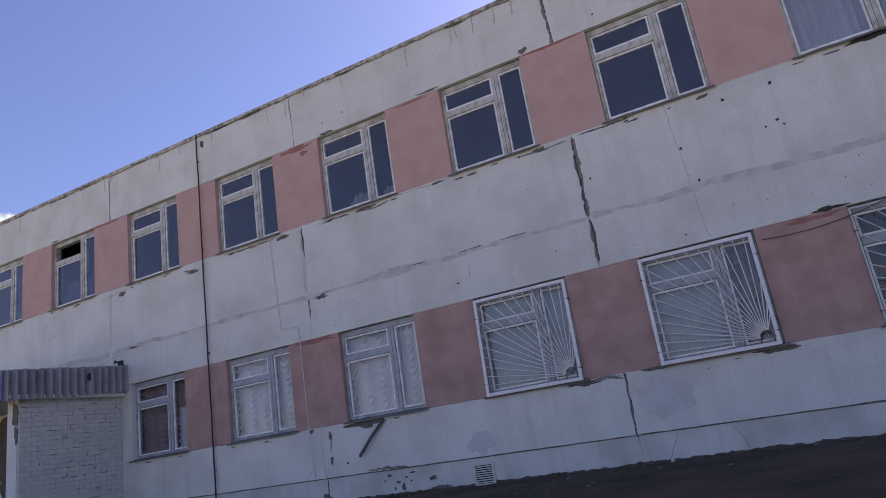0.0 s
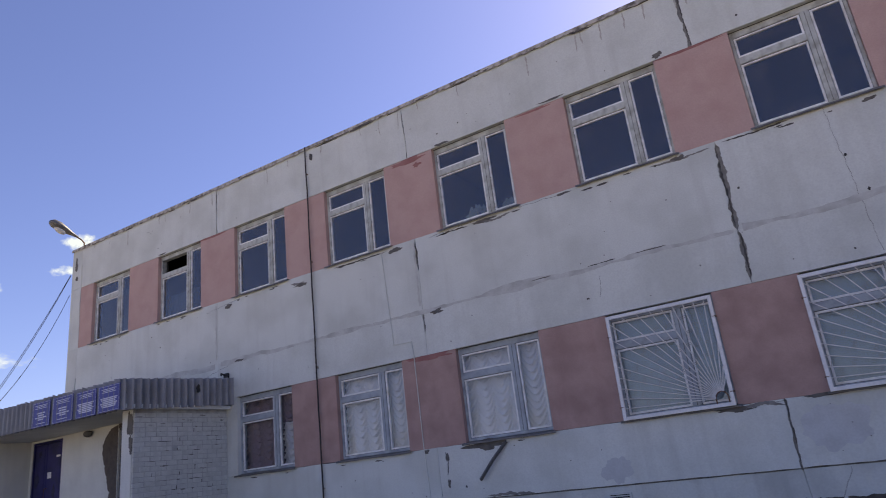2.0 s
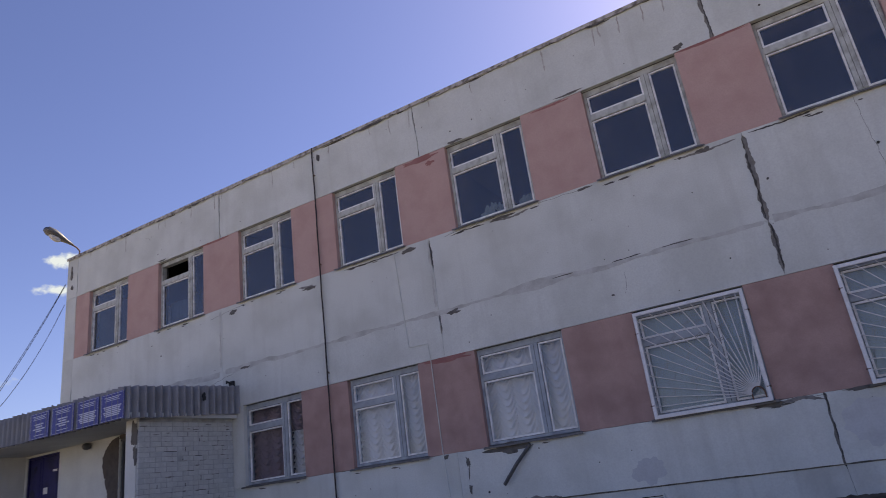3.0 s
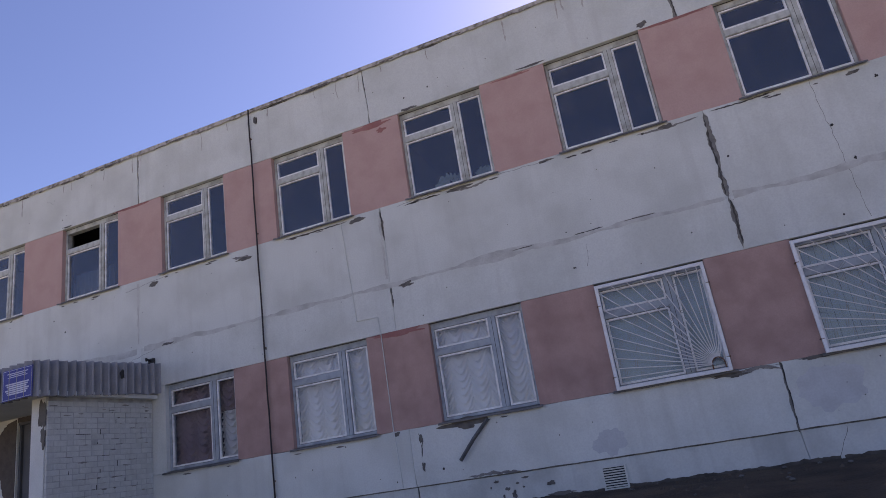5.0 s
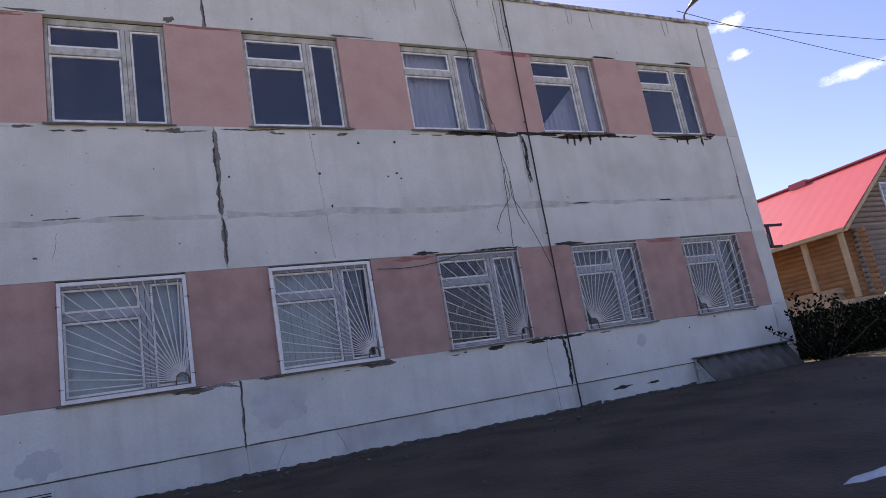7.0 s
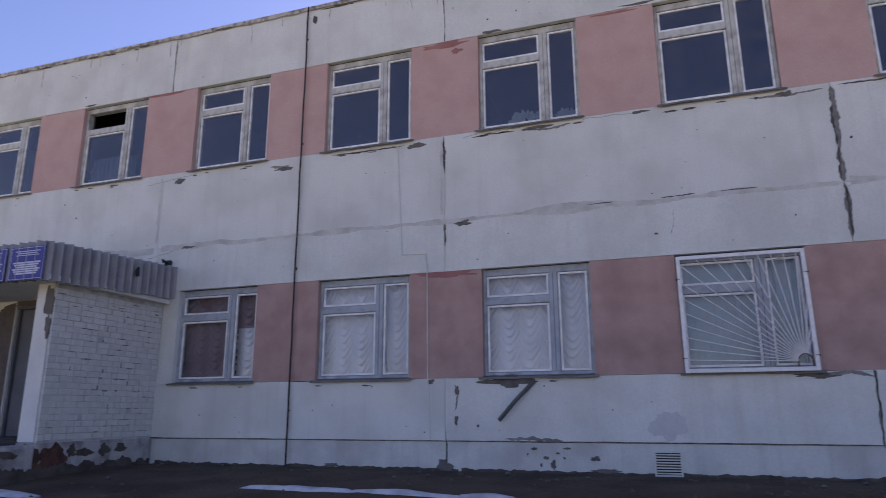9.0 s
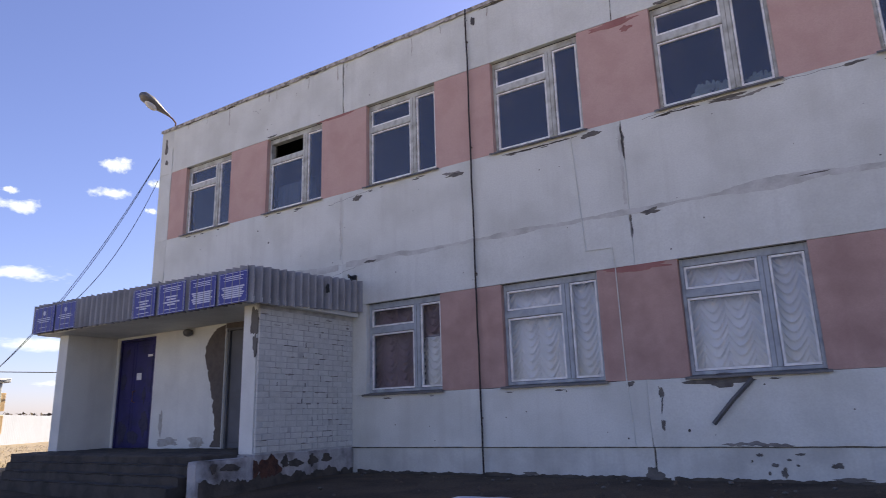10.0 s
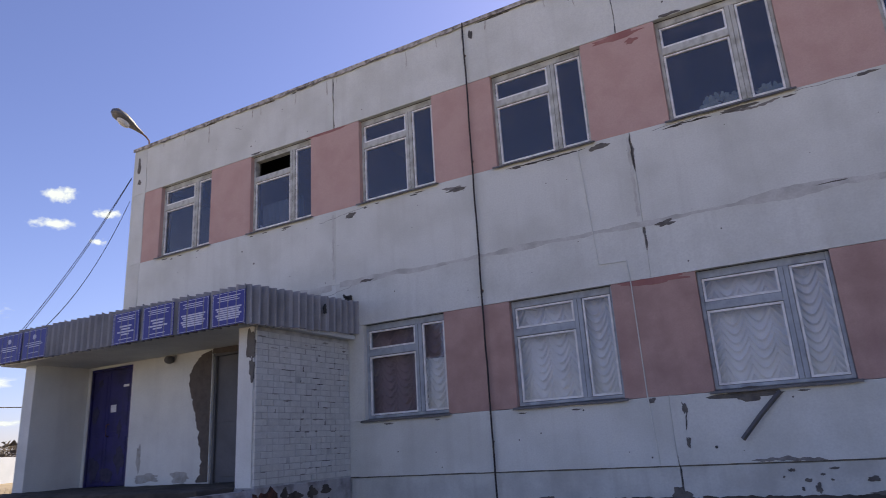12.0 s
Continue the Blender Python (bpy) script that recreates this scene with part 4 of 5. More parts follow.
strip = thing("hanging_flashing", "loose strip of sill flashing hanging from one end", "flashing")
bm = bmesh.new()
a, b = Vector((1.46, -0.03, 1.34)), Vector((0.9, -0.11, 0.745))
d = (b - a).normalized()
u = Vector((d.z, 0, -d.x)).normalized()
vs = []
for p in (a, a.lerp(b, 0.5) + Vector((0, -0.02, 0.015)), b):
    vs.append([bm.verts.new(p + u * 0.035), bm.verts.new(p + Vector((0, -0.03, 0))), bm.verts.new(p - u * 0.03), bm.verts.new(p - u * 0.03 + Vector((0, 0.004, 0))), bm.verts.new(p + u * 0.035 + Vector((0, 0.004, 0)))])
for i in range(2):
    for k in range(5):
        bm.faces.new((vs[i][k], vs[i][(k + 1) % 5], vs[i + 1][(k + 1) % 5], vs[i + 1][k]))
part("strip", bm, TIN, strip)

conduit = thing("wall_conduit", "thin whitewashed conduit with a bend on the facade", "conduit")
part("pipe", tubed([(-0.88, -0.012, 5.5), (-0.77, -0.012, 3.49), (-0.33, -0.012, 3.48), (-0.31, -0.012, 3.14), (-0.3, -0.004, 1.45), (-0.25, -0.012, 0.45)], 0.009), WHITE, conduit)

wires = thing("loose_wires", "bundle of loose black wires hanging on the facade", "cable")
runs = [[(10.9, 8.72), (11.0, 7.94), (11.07, 7.42), (11.02, 6.72), (11.17, 6.28), (11.34, 5.74)], [(10.93, 8.72), (11.03, 7.9), (11.08, 7.3), (11.07, 6.7), (11.22, 6.2), (11.36, 5.72)],
        [(11.36, 5.72), (11.39, 5.15), (11.4, 4.81), (11.33, 4.16), (11.3, 3.62), (11.27, 3.19)], [(11.37, 5.72), (11.4, 5.15), (11.46, 4.87), (11.48, 4.45), (11.53, 3.8), (11.62, 3.62)],
        [(11.4, 4.8), (11.4, 4.16), (11.1, 3.83), (10.98, 3.56), (11.02, 3.5)], [(11.47, 4.5), (11.45, 4.16), (11.69, 3.67), (11.81, 3.37), (12.05, 2.7)],
        [(12.06, 8.7), (12.05, 7.91), (12.09, 7.45)]]
for k, pts in enumerate(runs):
    out = []
    for p, q in zip(pts, pts[1:]):
        for t in range(6):
            x, z = p[0] + (q[0] - p[0]) * t / 6, p[1] + (q[1] - p[1]) * t / 6
            out.append((x + 0.03 * wob(z * 2.5, k * 3), -0.03 - 0.01 * k - (0.03 if z > 5.6 else 0), z))
    part("wire", tubed(out + [(pts[-1][0], -0.03 - 0.01 * k, pts[-1][1])], 0.006, 5), BLACK, wires)
wire2 = thing("sagging_wire", "thin wire sagging across a pink pier", "cable")
part("wire", tubed(sagging((8.45, -0.06, 2.95), (10.1, -0.05, 3.1), 0.08), 0.006, 5), BLACK, wire2)


# ---- potted plants on an inner sill ----
def potted_plant(x, y, z, tall, seed):
    th = thing("potted_plant", "pale-leaved house plant in a pot behind dark glass", "plant", "window plants", m=pose(x, y, z))
    part("pot", lathe([(0.05, 0.0), (0.068, 0.11), (0.075, 0.112), (0.075, 0.13), (0.06, 0.13)], 12), CLAYPOT, th)
    r = random.Random(seed)
    bm = bmesh.new()
    for k in range(26):
        a, e = r.uniform(0, math.tau), r.uniform(0.3, 1.4)
        d = Vector((math.cos(a) * math.cos(e), math.sin(a) * math.cos(e) * 0.5, math.sin(e)))
        p = Vector((0, 0, 0.12)) + d * tall * r.uniform(0.3, 1.0)
        u = d.cross(Vector((0, 1, 0.3))).normalized() * r.uniform(0.025, 0.045)
        v = d * r.uniform(0.04, 0.075)
        bm.faces.new([bm.verts.new(q) for q in (p - v, p - 0.3 * v + u, p + 0.6 * v + 0.6 * u, p + v, p + 0.6 * v - 0.6 * u, p - 0.3 * v - u)])
    part("leaves", bm, PLANTLEAF, th)


tagged(part("inner_sill", boxes((0.68, 2.32, 0.25, 0.5, 5.57, 5.6), bevel=0.004), OLDWOOD), "white wooden sill inside an upper window", "window sill", kind="structure")
for k, (x, tall) in enumerate(((1.2, 0.26), (1.42, 0.3), (1.62, 0.22), (2.05, 0.2), (2.2, 0.16))):
    potted_plant(x, 0.36, 5.602, tall, k)


# ---- roof lamps ----
def roof_lamp(x, y, z, m_turn, label):
    th = thing("street_lamp", label, "street lamp", "roof lamps", m=pose(x, y, z) @ m_turn)
    part("arm", tubed([(0, 0, -0.3), (0, 0, 0.04), (-0.1, 0, 0.13), (-0.28, 0, 0.2)], 0.022, 8), RUST, th)
    bm = bmesh.new()
    n = 12
    prof = [(-0.2, 0.045), (-0.38, 0.085), (-0.55, 0.15), (-0.74, 0.2), (-0.94, 0.18), (-1.04, 0.08)]
    rings = []
    for px, r in prof:
        zc = 0.2 - (px + 0.26) * 0.36
        rings.append([bm.verts.new((px, r * math.cos(k * math.tau / n), zc + (0.8 if math.sin(k * math.tau / n) > 0 else 0.45) * r * math.sin(k * math.tau / n))) for k in range(n)])
    for a, b in zip(rings, rings[1:]):
        for k in range(n):
            bm.faces.new((a[k], a[(k + 1) % n], b[(k + 1) % n], b[k]))
    bm.faces.new(rings[0][::-1])
    bm.faces.new(rings[-1])
    bmesh.ops.recalc_face_normals(bm, faces=bm.faces)
    part("head", bm, LAMPGREY, th, smooth=True)
    bm = bmesh.new()
    bmesh.ops.create_uvsphere(bm, u_segments=12, v_segments=8, radius=1)
    for v in bm.verts:
        v.co = Vector((-0.74 + v.co.x * 0.17, v.co.y * 0.11, 0.29 + v.co.z * 0.1 - v.co.x * 0.06))
    part("cover", bm, LAMPGLASS, th, smooth=True)
    return th


roof_lamp(-12.05, 0.05, 8.84, pose(0, 0, 0, 0, 0, 86), "grey street lamp head on a bent arm over the parapet")
roof_lamp(17.7, 0.05, 8.84, pose(0, 0, 0, 0, 0, 100), "grey street lamp head on a bent arm over the parapet")

# ---- entrance porch ----
PX0, PX1, PY, PB = -12.03, -5.71, -2.39, -1.25
porch = thing("entrance_porch", "whitewashed brick entrance porch with peeling render", "porch", kind="structure")
part("left_wall", boxes((PX0, PX0 + 0.34, PY, -0.004, -0.6, 2.9)), RENDER_W, porch)
# back wall with two door openings
DX0, DX1, GX0, GX1, DZ0, DZ1 = -11.6, -10.25, -7.95, -6.9, 0.48, 2.85
part("back_wall", boxes((PX0 + 0.344, DX0, PB, PB + 0.25, -0.3, 2.9), (DX1, GX0, PB, PB + 0.25, -0.3, 2.9), (GX1, PX1 - 0.384, PB, PB + 0.25, -0.3, 2.9),
                        (DX0, DX1, PB, PB + 0.25, DZ1, 2.9), (GX0, GX1, PB, PB + 0.25, DZ1 - 0.05, 2.9)), RENDER_W, porch)
rw = part("right_wall", boxes((PX1 - 0.38, PX1 - 0.0045, PY + 0.012, -0.004, -0.6, 2.95)), JOINT, porch)
part("right_pier_render", boxes((PX1 - 0.385, PX1 - 0.06, PY - 0.006, PY + 0.012, 0.45, 2.9)), RENDER_W, porch)
part("plinth_render", boxes((PX1 - 0.4, PX1 + 0.015, PY - 0.02, -0.004, -0.6, 0.44), bevel=0.01), KERB, porch)
part("ceiling_slab", boxes((PX0 - 0.25, PX1 + 0.15, PY - 0.36, -0.004, 2.9, 2.98)), RENDER_W, porch)
part("platform", worn(-12.1, PX1 - 0.42, -3.1, PB + 0.3, -0.6, 0.48, 0.022, 30), STEP, porch, "worn dark concrete platform")
for k in range(1, 4):
    part("step", worn(-12.1 + 0.32 * k, PX1 - 0.42, -3.1 - 0.2 * k, -3.07 - 0.2 * (k - 1), -0.6, 0.48 - 0.14 * k, 0.025, 30), STEP, porch, "worn dark concrete step")
part("step_cheek", boxes((PX1 - 0.4, PX1 - 0.204, -3.3, PY - 0.022, -0.6, 0.36), bevel=0.02), STEP, porch)
part("side_block", worn(PX1 - 0.2, PX1 + 0.012, -3.5, PY - 0.01, -0.6, 0.41, 0.014, 16), KERB, porch, "stained whitewashed kerb block")


def wall_blob(cx, cz, w, h, seed, plane, at, mat, name, label="", n=26):
    """A ragged patch on a wall that faces the yard ('y') or the east ('x')."""
    bm = blob(cx, cz, w, h, seed, 0, n)
    for v in bm.verts:
        v.co = Vector((v.co.x, at + v.co.y, v.co.z)) if plane == "y" else Vector((at - v.co.y, v.co.x, v.co.z))
    bmesh.ops.recalc_face_normals(bm, faces=bm.faces)
    return part(name, bm, mat, porch, label)


edge = [(-7.97, 0.5), (-7.97, 2.87), (-8.22, 2.82), (-8.42, 2.66), (-8.55, 2.42), (-8.5, 2.1), (-8.4, 1.88), (-8.33, 1.6), (-8.24, 1.32), (-8.2, 1.0), (-8.14, 0.72), (-8.26, 0.5)]
rag = []
for (xa, za), (xb, zb) in zip(edge, edge[1:] + edge[:1]):
    for q in range(8):
        x, z = xa + (xb - xa) * q / 8, za + (zb - za) * q / 8
        rag.append((x + (0.05 * wob(x * 9, z * 9) + 0.04 * wob(x * 31, z * 31) if x < -8.0 else 0), z))
part("bare_lintel_patch", outline([(GX0, 2.8), (-7.4, 2.78), (-6.9, 2.8), (PX1 - 0.39, 2.78), (PX1 - 0.39, 2.895), (-7.0, 2.895), (GX0, 2.895)], PB - 0.006, PB), REDBRICK, porch)
part("bare_brick_patch", outline(rag, PB - 0.008, PB + 0.0), REDBRICK, porch, "bare dark brick where the render fell off")
wall_blob(-5.95, 0.16, 0.6, 0.4, 5, "y", PY - 0.026, REDCORE, "bare_brick_patch")
wall_blob(-2.1, 0.2, 0.55, 0.4, 6, "x", PX1 + 0.022, REDCORE, "bare_brick_patch")
n = 110
hi = [(-3.46 + 3.44 * q / n, 0.1 + 0.12 * wob(q * 0.13, 5) + 0.06 * wob(q * 0.5, 2) + 0.03 * wob(q * 1.7, 8)) for q in range(n + 1)]
bm = outline([(-3.46, -0.3), (-0.02, -0.3)] + hi[::-1], 0, 0.006)
for v in bm.verts:
    v.co = Vector((PX1 + 0.032 - v.co.y, v.co.x, v.co.z))
bmesh.ops.recalc_face_normals(bm, faces=bm.faces)
part("damp_stain", bm, CLODWALL, porch, "dark damp stain along the foot of the porch wall")
for k, (y, z, w, h) in enumerate([(-1.75, 0.3, 0.16, 0.2), (-1.5, 0.26, 0.3, 0.12), (-1.1, 0.28, 0.2, 0.18), (-0.75, 0.3, 0.25, 0.1), (-2.9, 0.28, 0.3, 0.12), (-3.2, 0.3, 0.12, 0.16)]):
    wall_blob(y, z, w, h, 20 + k, "x", PX1 + 0.03, CLODWALL, "damp_stain")
wall_blob(-5.82, 2.6, 0.2, 0.5, 12, "y", PY - 0.012, DARKCON, "bare_patch")
wall_blob(-5.8, 2.2, 0.1, 0.4, 13, "y", PY - 0.012, DARKCON, "bare_patch")


def door_leaf(name, x0, x1, z0, z1, y, mat, parent):
    leaf = part(name, boxes((x0, x1, y, y + 0.05, z0, z1), bevel=0.006), mat, parent)
    part("panel", boxes((x0 + 0.08, x1 - 0.08, y - 0.012, y, z0 + 0.1, z0 + 0.95), (x0 + 0.08, x1 - 0.08, y - 0.012, y, z0 + 1.05, z1 - 0.1), bevel=0.005), mat, leaf)
    return leaf


d1 = thing("door_1", "blue painted steel double door with a paper notice", "door", kind="structure")
part("door_frame", boxes((DX0, DX0 + 0.05, PB + 0.02, PB + 0.14, DZ0, DZ1), (DX1 - 0.05, DX1, PB + 0.02, PB + 0.14, DZ0, DZ1), (DX0 + 0.05, DX1 - 0.05, PB + 0.02, PB + 0.14, DZ1 - 0.05, DZ1)), BLUEDOOR, d1)
mid = DX0 + 0.6
l1 = door_leaf("door_leaf", DX0 + 0.055, mid - 0.005, DZ0 + 0.01, DZ1 - 0.055, PB + 0.05, BLUEDOOR, d1)
l2 = door_leaf("door_leaf", mid + 0.005, DX1 - 0.055, DZ0 + 0.01, DZ1 - 0.055, PB + 0.05, BLUEDOOR, d1)
part("door_handle", tubed([(mid + 0.06, PB + 0.04, 1.45), (mid + 0.06, PB - 0.02, 1.47), (mid + 0.06, PB - 0.02, 1.68), (mid + 0.06, PB + 0.04, 1.7)], 0.012), RUST, l2)
part("notice", boxes((mid + 0.09, mid + 0.26, PB + 0.032, PB + 0.035, 1.93, 2.08)), PAPER, l2)
part("notice", boxes((mid + 0.45, mid + 0.62, PB + 0.032, PB + 0.035, 2.42, 2.47)), PAPER, l2)
d2 = thing("door_2", "plain grey painted door in a broken reveal", "door", kind="structure")
door_leaf("door_leaf", GX0 + 0.05, GX1 - 0.05, DZ0, DZ1 - 0.1, PB + 0.1, GREYDOOR, d2)
part("door_frame", boxes((GX0, GX0 + 0.05, PB + 0.05, PB + 0.2, DZ0, DZ1 - 0.05), (GX0, GX1, PB + 0.02, PB + 0.2, DZ1 - 0.1, DZ1 - 0.05)), GREYDOOR, d2)

pl = thing("porch_lamp", "small dark round lamp on the porch wall", "lamp")
bm = bmesh.new()
bmesh.ops.create_uvsphere(bm, u_segments=14, v_segments=10, radius=0.1)
for v in bm.verts:
    v.co = Vector((-9.05 + v.co.x, PB - 0.09 + v.co.y, 2.8 + v.co.z * 0.8))
part("globe", bm, TIN, pl, smooth=True)
part("base", boxes((-9.1, -9.0, PB - 0.03, PB - 0.002, 2.76, 2.86), bevel=0.01), RUST, pl)


def corrugated(p0, p1, z0a, z0b, z1a, z1b, wave=0.18, amp=0.07, thick=0.014):
    """An upright wavy sheet from p0 to p1 (x, y); lower and upper edge heights at both ends."""
    bm = bmesh.new()
    p0, p1 = Vector((*p0, 0)), Vector((*p1, 0))
    d = (p1 - p0)
    ln = d.length
    d.normalize()
    nrm = Vector((d.y, -d.x, 0))
    n = int(ln / wave * 8)
    rows = []
    for i in range(n + 1):
        s = i / n
        off = amp * math.sin(math.tau * s * ln / wave)
        p = p0 + d * ln * s
        za, zb = z0a + (z0b - z0a) * s, z1a + (z1b - z1a) * s
        jag = 0.02 * wob(math.floor(s * ln / wave), ln)
        rows.append([bm.verts.new(p + nrm * off + Vector((0, 0, za + jag))), bm.verts.new(p + nrm * off + Vector((0, 0, zb + jag))),
                     bm.verts.new(p + nrm * (off - thick) + Vector((0, 0, zb + jag))), bm.verts.new(p + nrm * (off - thick) + Vector((0, 0, za + jag)))])
    for a, b in zip(rows, rows[1:]):
        for k in range(4):
            bm.faces.new((a[k], b[k], b[(k + 1) % 4], a[(k + 1) % 4]))
    bm.faces.new(rows[0])
    bm.faces.new(rows[-1][::-1])
    bmesh.ops.recalc_face_normals(bm, faces=bm.faces)
    return bm


# chipped mortar and bare spots on the brick wall, paint loss on the doors
wear = random.Random(58)
for k in range(44):
    z = 0.47 + 0.0985 * wear.randrange(1, 24) - 0.006 + wear.uniform(-0.01, 0.01)
    wall_blob(wear.uniform(PY + 0.1, -0.15), z if k % 4 else wear.uniform(2.5, 2.8), wear.uniform(0.04, 0.16), wear.uniform(0.012, 0.03), 300 + k, "x", PX1 + 0.012, CRUMB if k % 3 else STAIN, "mortar_chip", n=16)
for k, (x, z, w, h) in enumerate([(-11.35, 0.85, 0.3, 0.5), (-10.9, 0.7, 0.35, 0.3), (-10.55, 1.0, 0.25, 0.45), (-11.4, 1.9, 0.2, 0.4), (-10.6, 1.6, 0.14, 0.3), (-11.3, 2.55, 0.14, 0.18)]):
    bm = blob(x, z, w, h, 400 + k, PB + 0.034, 30, 0.004)
    part("worn_paint", bm, WORNBLUE, d1, "patch of dirt and worn blue paint")
for k, (x, z, w, h) in enumerate([(-9.6, 0.62, 0.7, 0.16), (-8.7, 0.6, 0.5, 0.2), (-9.9, 1.0, 0.12, 0.5)]):
    wall_blob(x, z, w, h, 440 + k, "y", PB - 0.004, STAIN, "dirt_stain")

canopy = thing("porch_canopy", "grey corrugated cement sheets hung round the porch roof", "canopy")
CY = -2.82
xs = [-12.3, -11.2, -10.1, -9.0, -7.9, -6.8, -5.52]
for a, b in zip(xs, xs[1:]):
    f = lambda x: 2.93 + (2.85 - 2.93) * (x + 12.3) / 6.78
    part("front_sheet", corrugated((a, CY), (b + 0.03, CY), f(a), f(b), f(a) + 0.6, f(b) + 0.62), SLATE, canopy)
for a, b in ((CY, -1.9), (-1.9, -0.95), (-0.95, -0.03)):
    g = lambda y: 2.85 + 0.15 * (y - CY) / 2.8
    part("side_sheet", corrugated((-5.52, a), (-5.52, b + 0.02), g(a), g(b), g(a) + 0.62, g(b) + 0.63), SLATE, canopy)
part("west_sheet", corrugated((-12.3, -0.03), (-12.3, CY), 3.0, 2.93, 3.6, 3.53), SLATE, canopy, smooth=True)
part("roof_deck", boxes((-12.25, -5.58, CY + 0.06, -0.01, 3.2, 3.3)), TIN, canopy)
part("fascia_board", boxes((-12.25, -5.58, CY + 0.045, CY + 0.08, 2.99, 3.2)), TIN, canopy)


bm = blob(-1.0, 3.33, 0.11, 0.17, 77, 0, 14)
for v in bm.verts:
    v.co = Vector((-5.452 - v.co.y, v.co.x, v.co.z))
bmesh.ops.recalc_face_normals(bm, faces=bm.faces)
part("broken_hole", bm, DARKPAINT, canopy, "dark broken hole in the sheet")
br = thing("wall_bracket", "small black bracket with a cable end above the canopy", "bracket")
part("plate", boxes((-5.75, -5.6, -0.06, -0.002, 3.62, 3.76), bevel=0.01), DARKPAINT, br)
part("arm", tubed([(-5.68, -0.05, 3.7), (-5.66, -0.2, 3.74), (-5.6, -0.25, 3.68)], 0.02), DARKPAINT, br)


def sign(x0, x1, z0, z1, bars, label):
    s = thing("notice_board", label, "sign", "porch signs")
    y = CY - 0.05
    part("board", boxes((x0, x1, y - 0.012, y, z0, z1), bevel=0.003), SIGN, s)
    w, h = x1 - x0, z1 - z0
    part("border", boxes((x0 + 0.015, x1 - 0.015, y - 0.014, y - 0.0125, z1 - 0.022, z1 - 0.015), (x0 + 0.015, x1 - 0.015, y - 0.014, y - 0.0125, z0 + 0.015, z0 + 0.022),
                         (x0 + 0.015, x0 + 0.022, y - 0.014, y - 0.0125, z0 + 0.022, z1 - 0.022), (x1 - 0.022, x1 - 0.015, y - 0.014, y - 0.0125, z0 + 0.022, z1 - 0.022)), SIGNWHITE, s)
    for c, half, ww, hh in bars:
        cx, cz = (x0 + x1) / 2, z0 + h * c
        part("text_bar", boxes((cx - w * ww / 2, cx + w * ww / 2, y - 0.0145, y - 0.0125, cz - hh / 2, cz + hh / 2)), SIGNWHITE, s)
    return s


small = [(0.86, 0, 0.7, 0.014), (0.80, 0, 0.55, 0.014), (0.74, 0, 0.66, 0.012)]
for k, (a, b, z0, z1) in enumerate([(-8.64, -7.95, 2.88, 3.42), (-7.84, -7.09, 2.87, 3.42), (-6.98, -6.27, 2.86, 3.40), (-6.19, -5.48, 2.86, 3.39)]):
    big = [(0.55, 0, 0.45, 0.028), (0.46, 0, 0.34, 0.028), (0.37, 0, 0.62, 0.026), (0.29, 0, 0.3, 0.026), (0.14, 0, 0.5, 0.014)] if k < 2 else \
          [(0.52 - 0.065 * i, 0, 0.78 - 0.08 * (i % 3), 0.024) for i in range(6)]
    sign(a, b, z0, z1, small + big, "blue enamel notice board with rows of white lettering")
for a, b in ((-12.22, -11.42), (-11.37, -10.6)):
    s = sign(a, b, 2.92, 3.47, [(0.55, 0, 0.6, 0.016), (0.48, 0, 0.7, 0.016), (0.41, 0, 0.5, 0.016), (0.2, 0, 0.4, 0.012)], "blue notice board with a small pale crest")
    part("crest", lathe([(0.001, 0), (0.05, 0.0), (0.05, 0.004), (0.001, 0.004)], 10), SIGNWHITE, s).matrix_basis = pose((a + b) / 2, CY - 0.062, 3.33, 90)

# ---- left yard: transformer kiosk, cables, fence, far trees ----
KX, KY0, KY1, KZ = -15.5, -5.2, -1.88, 0.10
kiosk = thing("transformer_kiosk", "grey steel transformer kiosk with vents and insulators", "transformer")
part("body", boxes((KX - 1.7, KX, KY0, KY1, KZ, KZ + 1.98), bevel=0.015), KIOSK, kiosk)
part("roof", boxes((KX - 1.85, KX + 0.16, KY0 - 0.12, KY1 + 0.12, KZ + 1.984, KZ + 2.1), bevel=0.02), KIOSK, kiosk)
for k, (a, b) in enumerate(((-5.1, -4.2), (-3.9, -3.32), (-3.16, -2.66), (-2.645, -2.15))):
    dr = part("kiosk_door", boxes((KX + 0.004, KX + 0.04, a, b, KZ + 0.06, KZ + (1.66 if k > 1 else 1.9)), bevel=0.006), KIOSK, kiosk)
    if k > 1:
        part("header_panel", boxes((KX + 0.004, KX + 0.03, a, b, KZ + 1.68, KZ + 1.93), bevel=0.006), KIOSK, kiosk)
        for zz in (0.12, 0.25, 1.71, 1.82):
            for q in range(3):
                yy = a + 0.04 + q * (b - a - 0.04) / 3
                part("louvre", boxes((KX + 0.03, KX + 0.06, yy, yy + 0.11, KZ + zz, KZ + zz + 0.1), bevel=0.01), KIOSK, dr)
part("gap_strip", boxes((KX + 0.002, KX + 0.006, -3.31, -3.17, KZ + 0.05, KZ + 1.95)), KDARK, kiosk)
part("door_handle", tubed([(KX + 0.05, -2.64, KZ + 0.86), (KX + 0.09, -2.68, KZ + 0.84), (KX + 0.09, -2.8, KZ + 0.74)], 0.016), DARKPAINT, kiosk)
bm = bmesh.new()
vs = [bm.verts.new((KX + 0.045, -2.88 + a, KZ + 1.25 + b)) for a, b in ((-0.07, -0.05), (0.07, -0.05), (0, 0.07))]
bm.faces.new(vs)
part("hazard_mark", bm, DARKPAINT, kiosk, "black warning triangle")
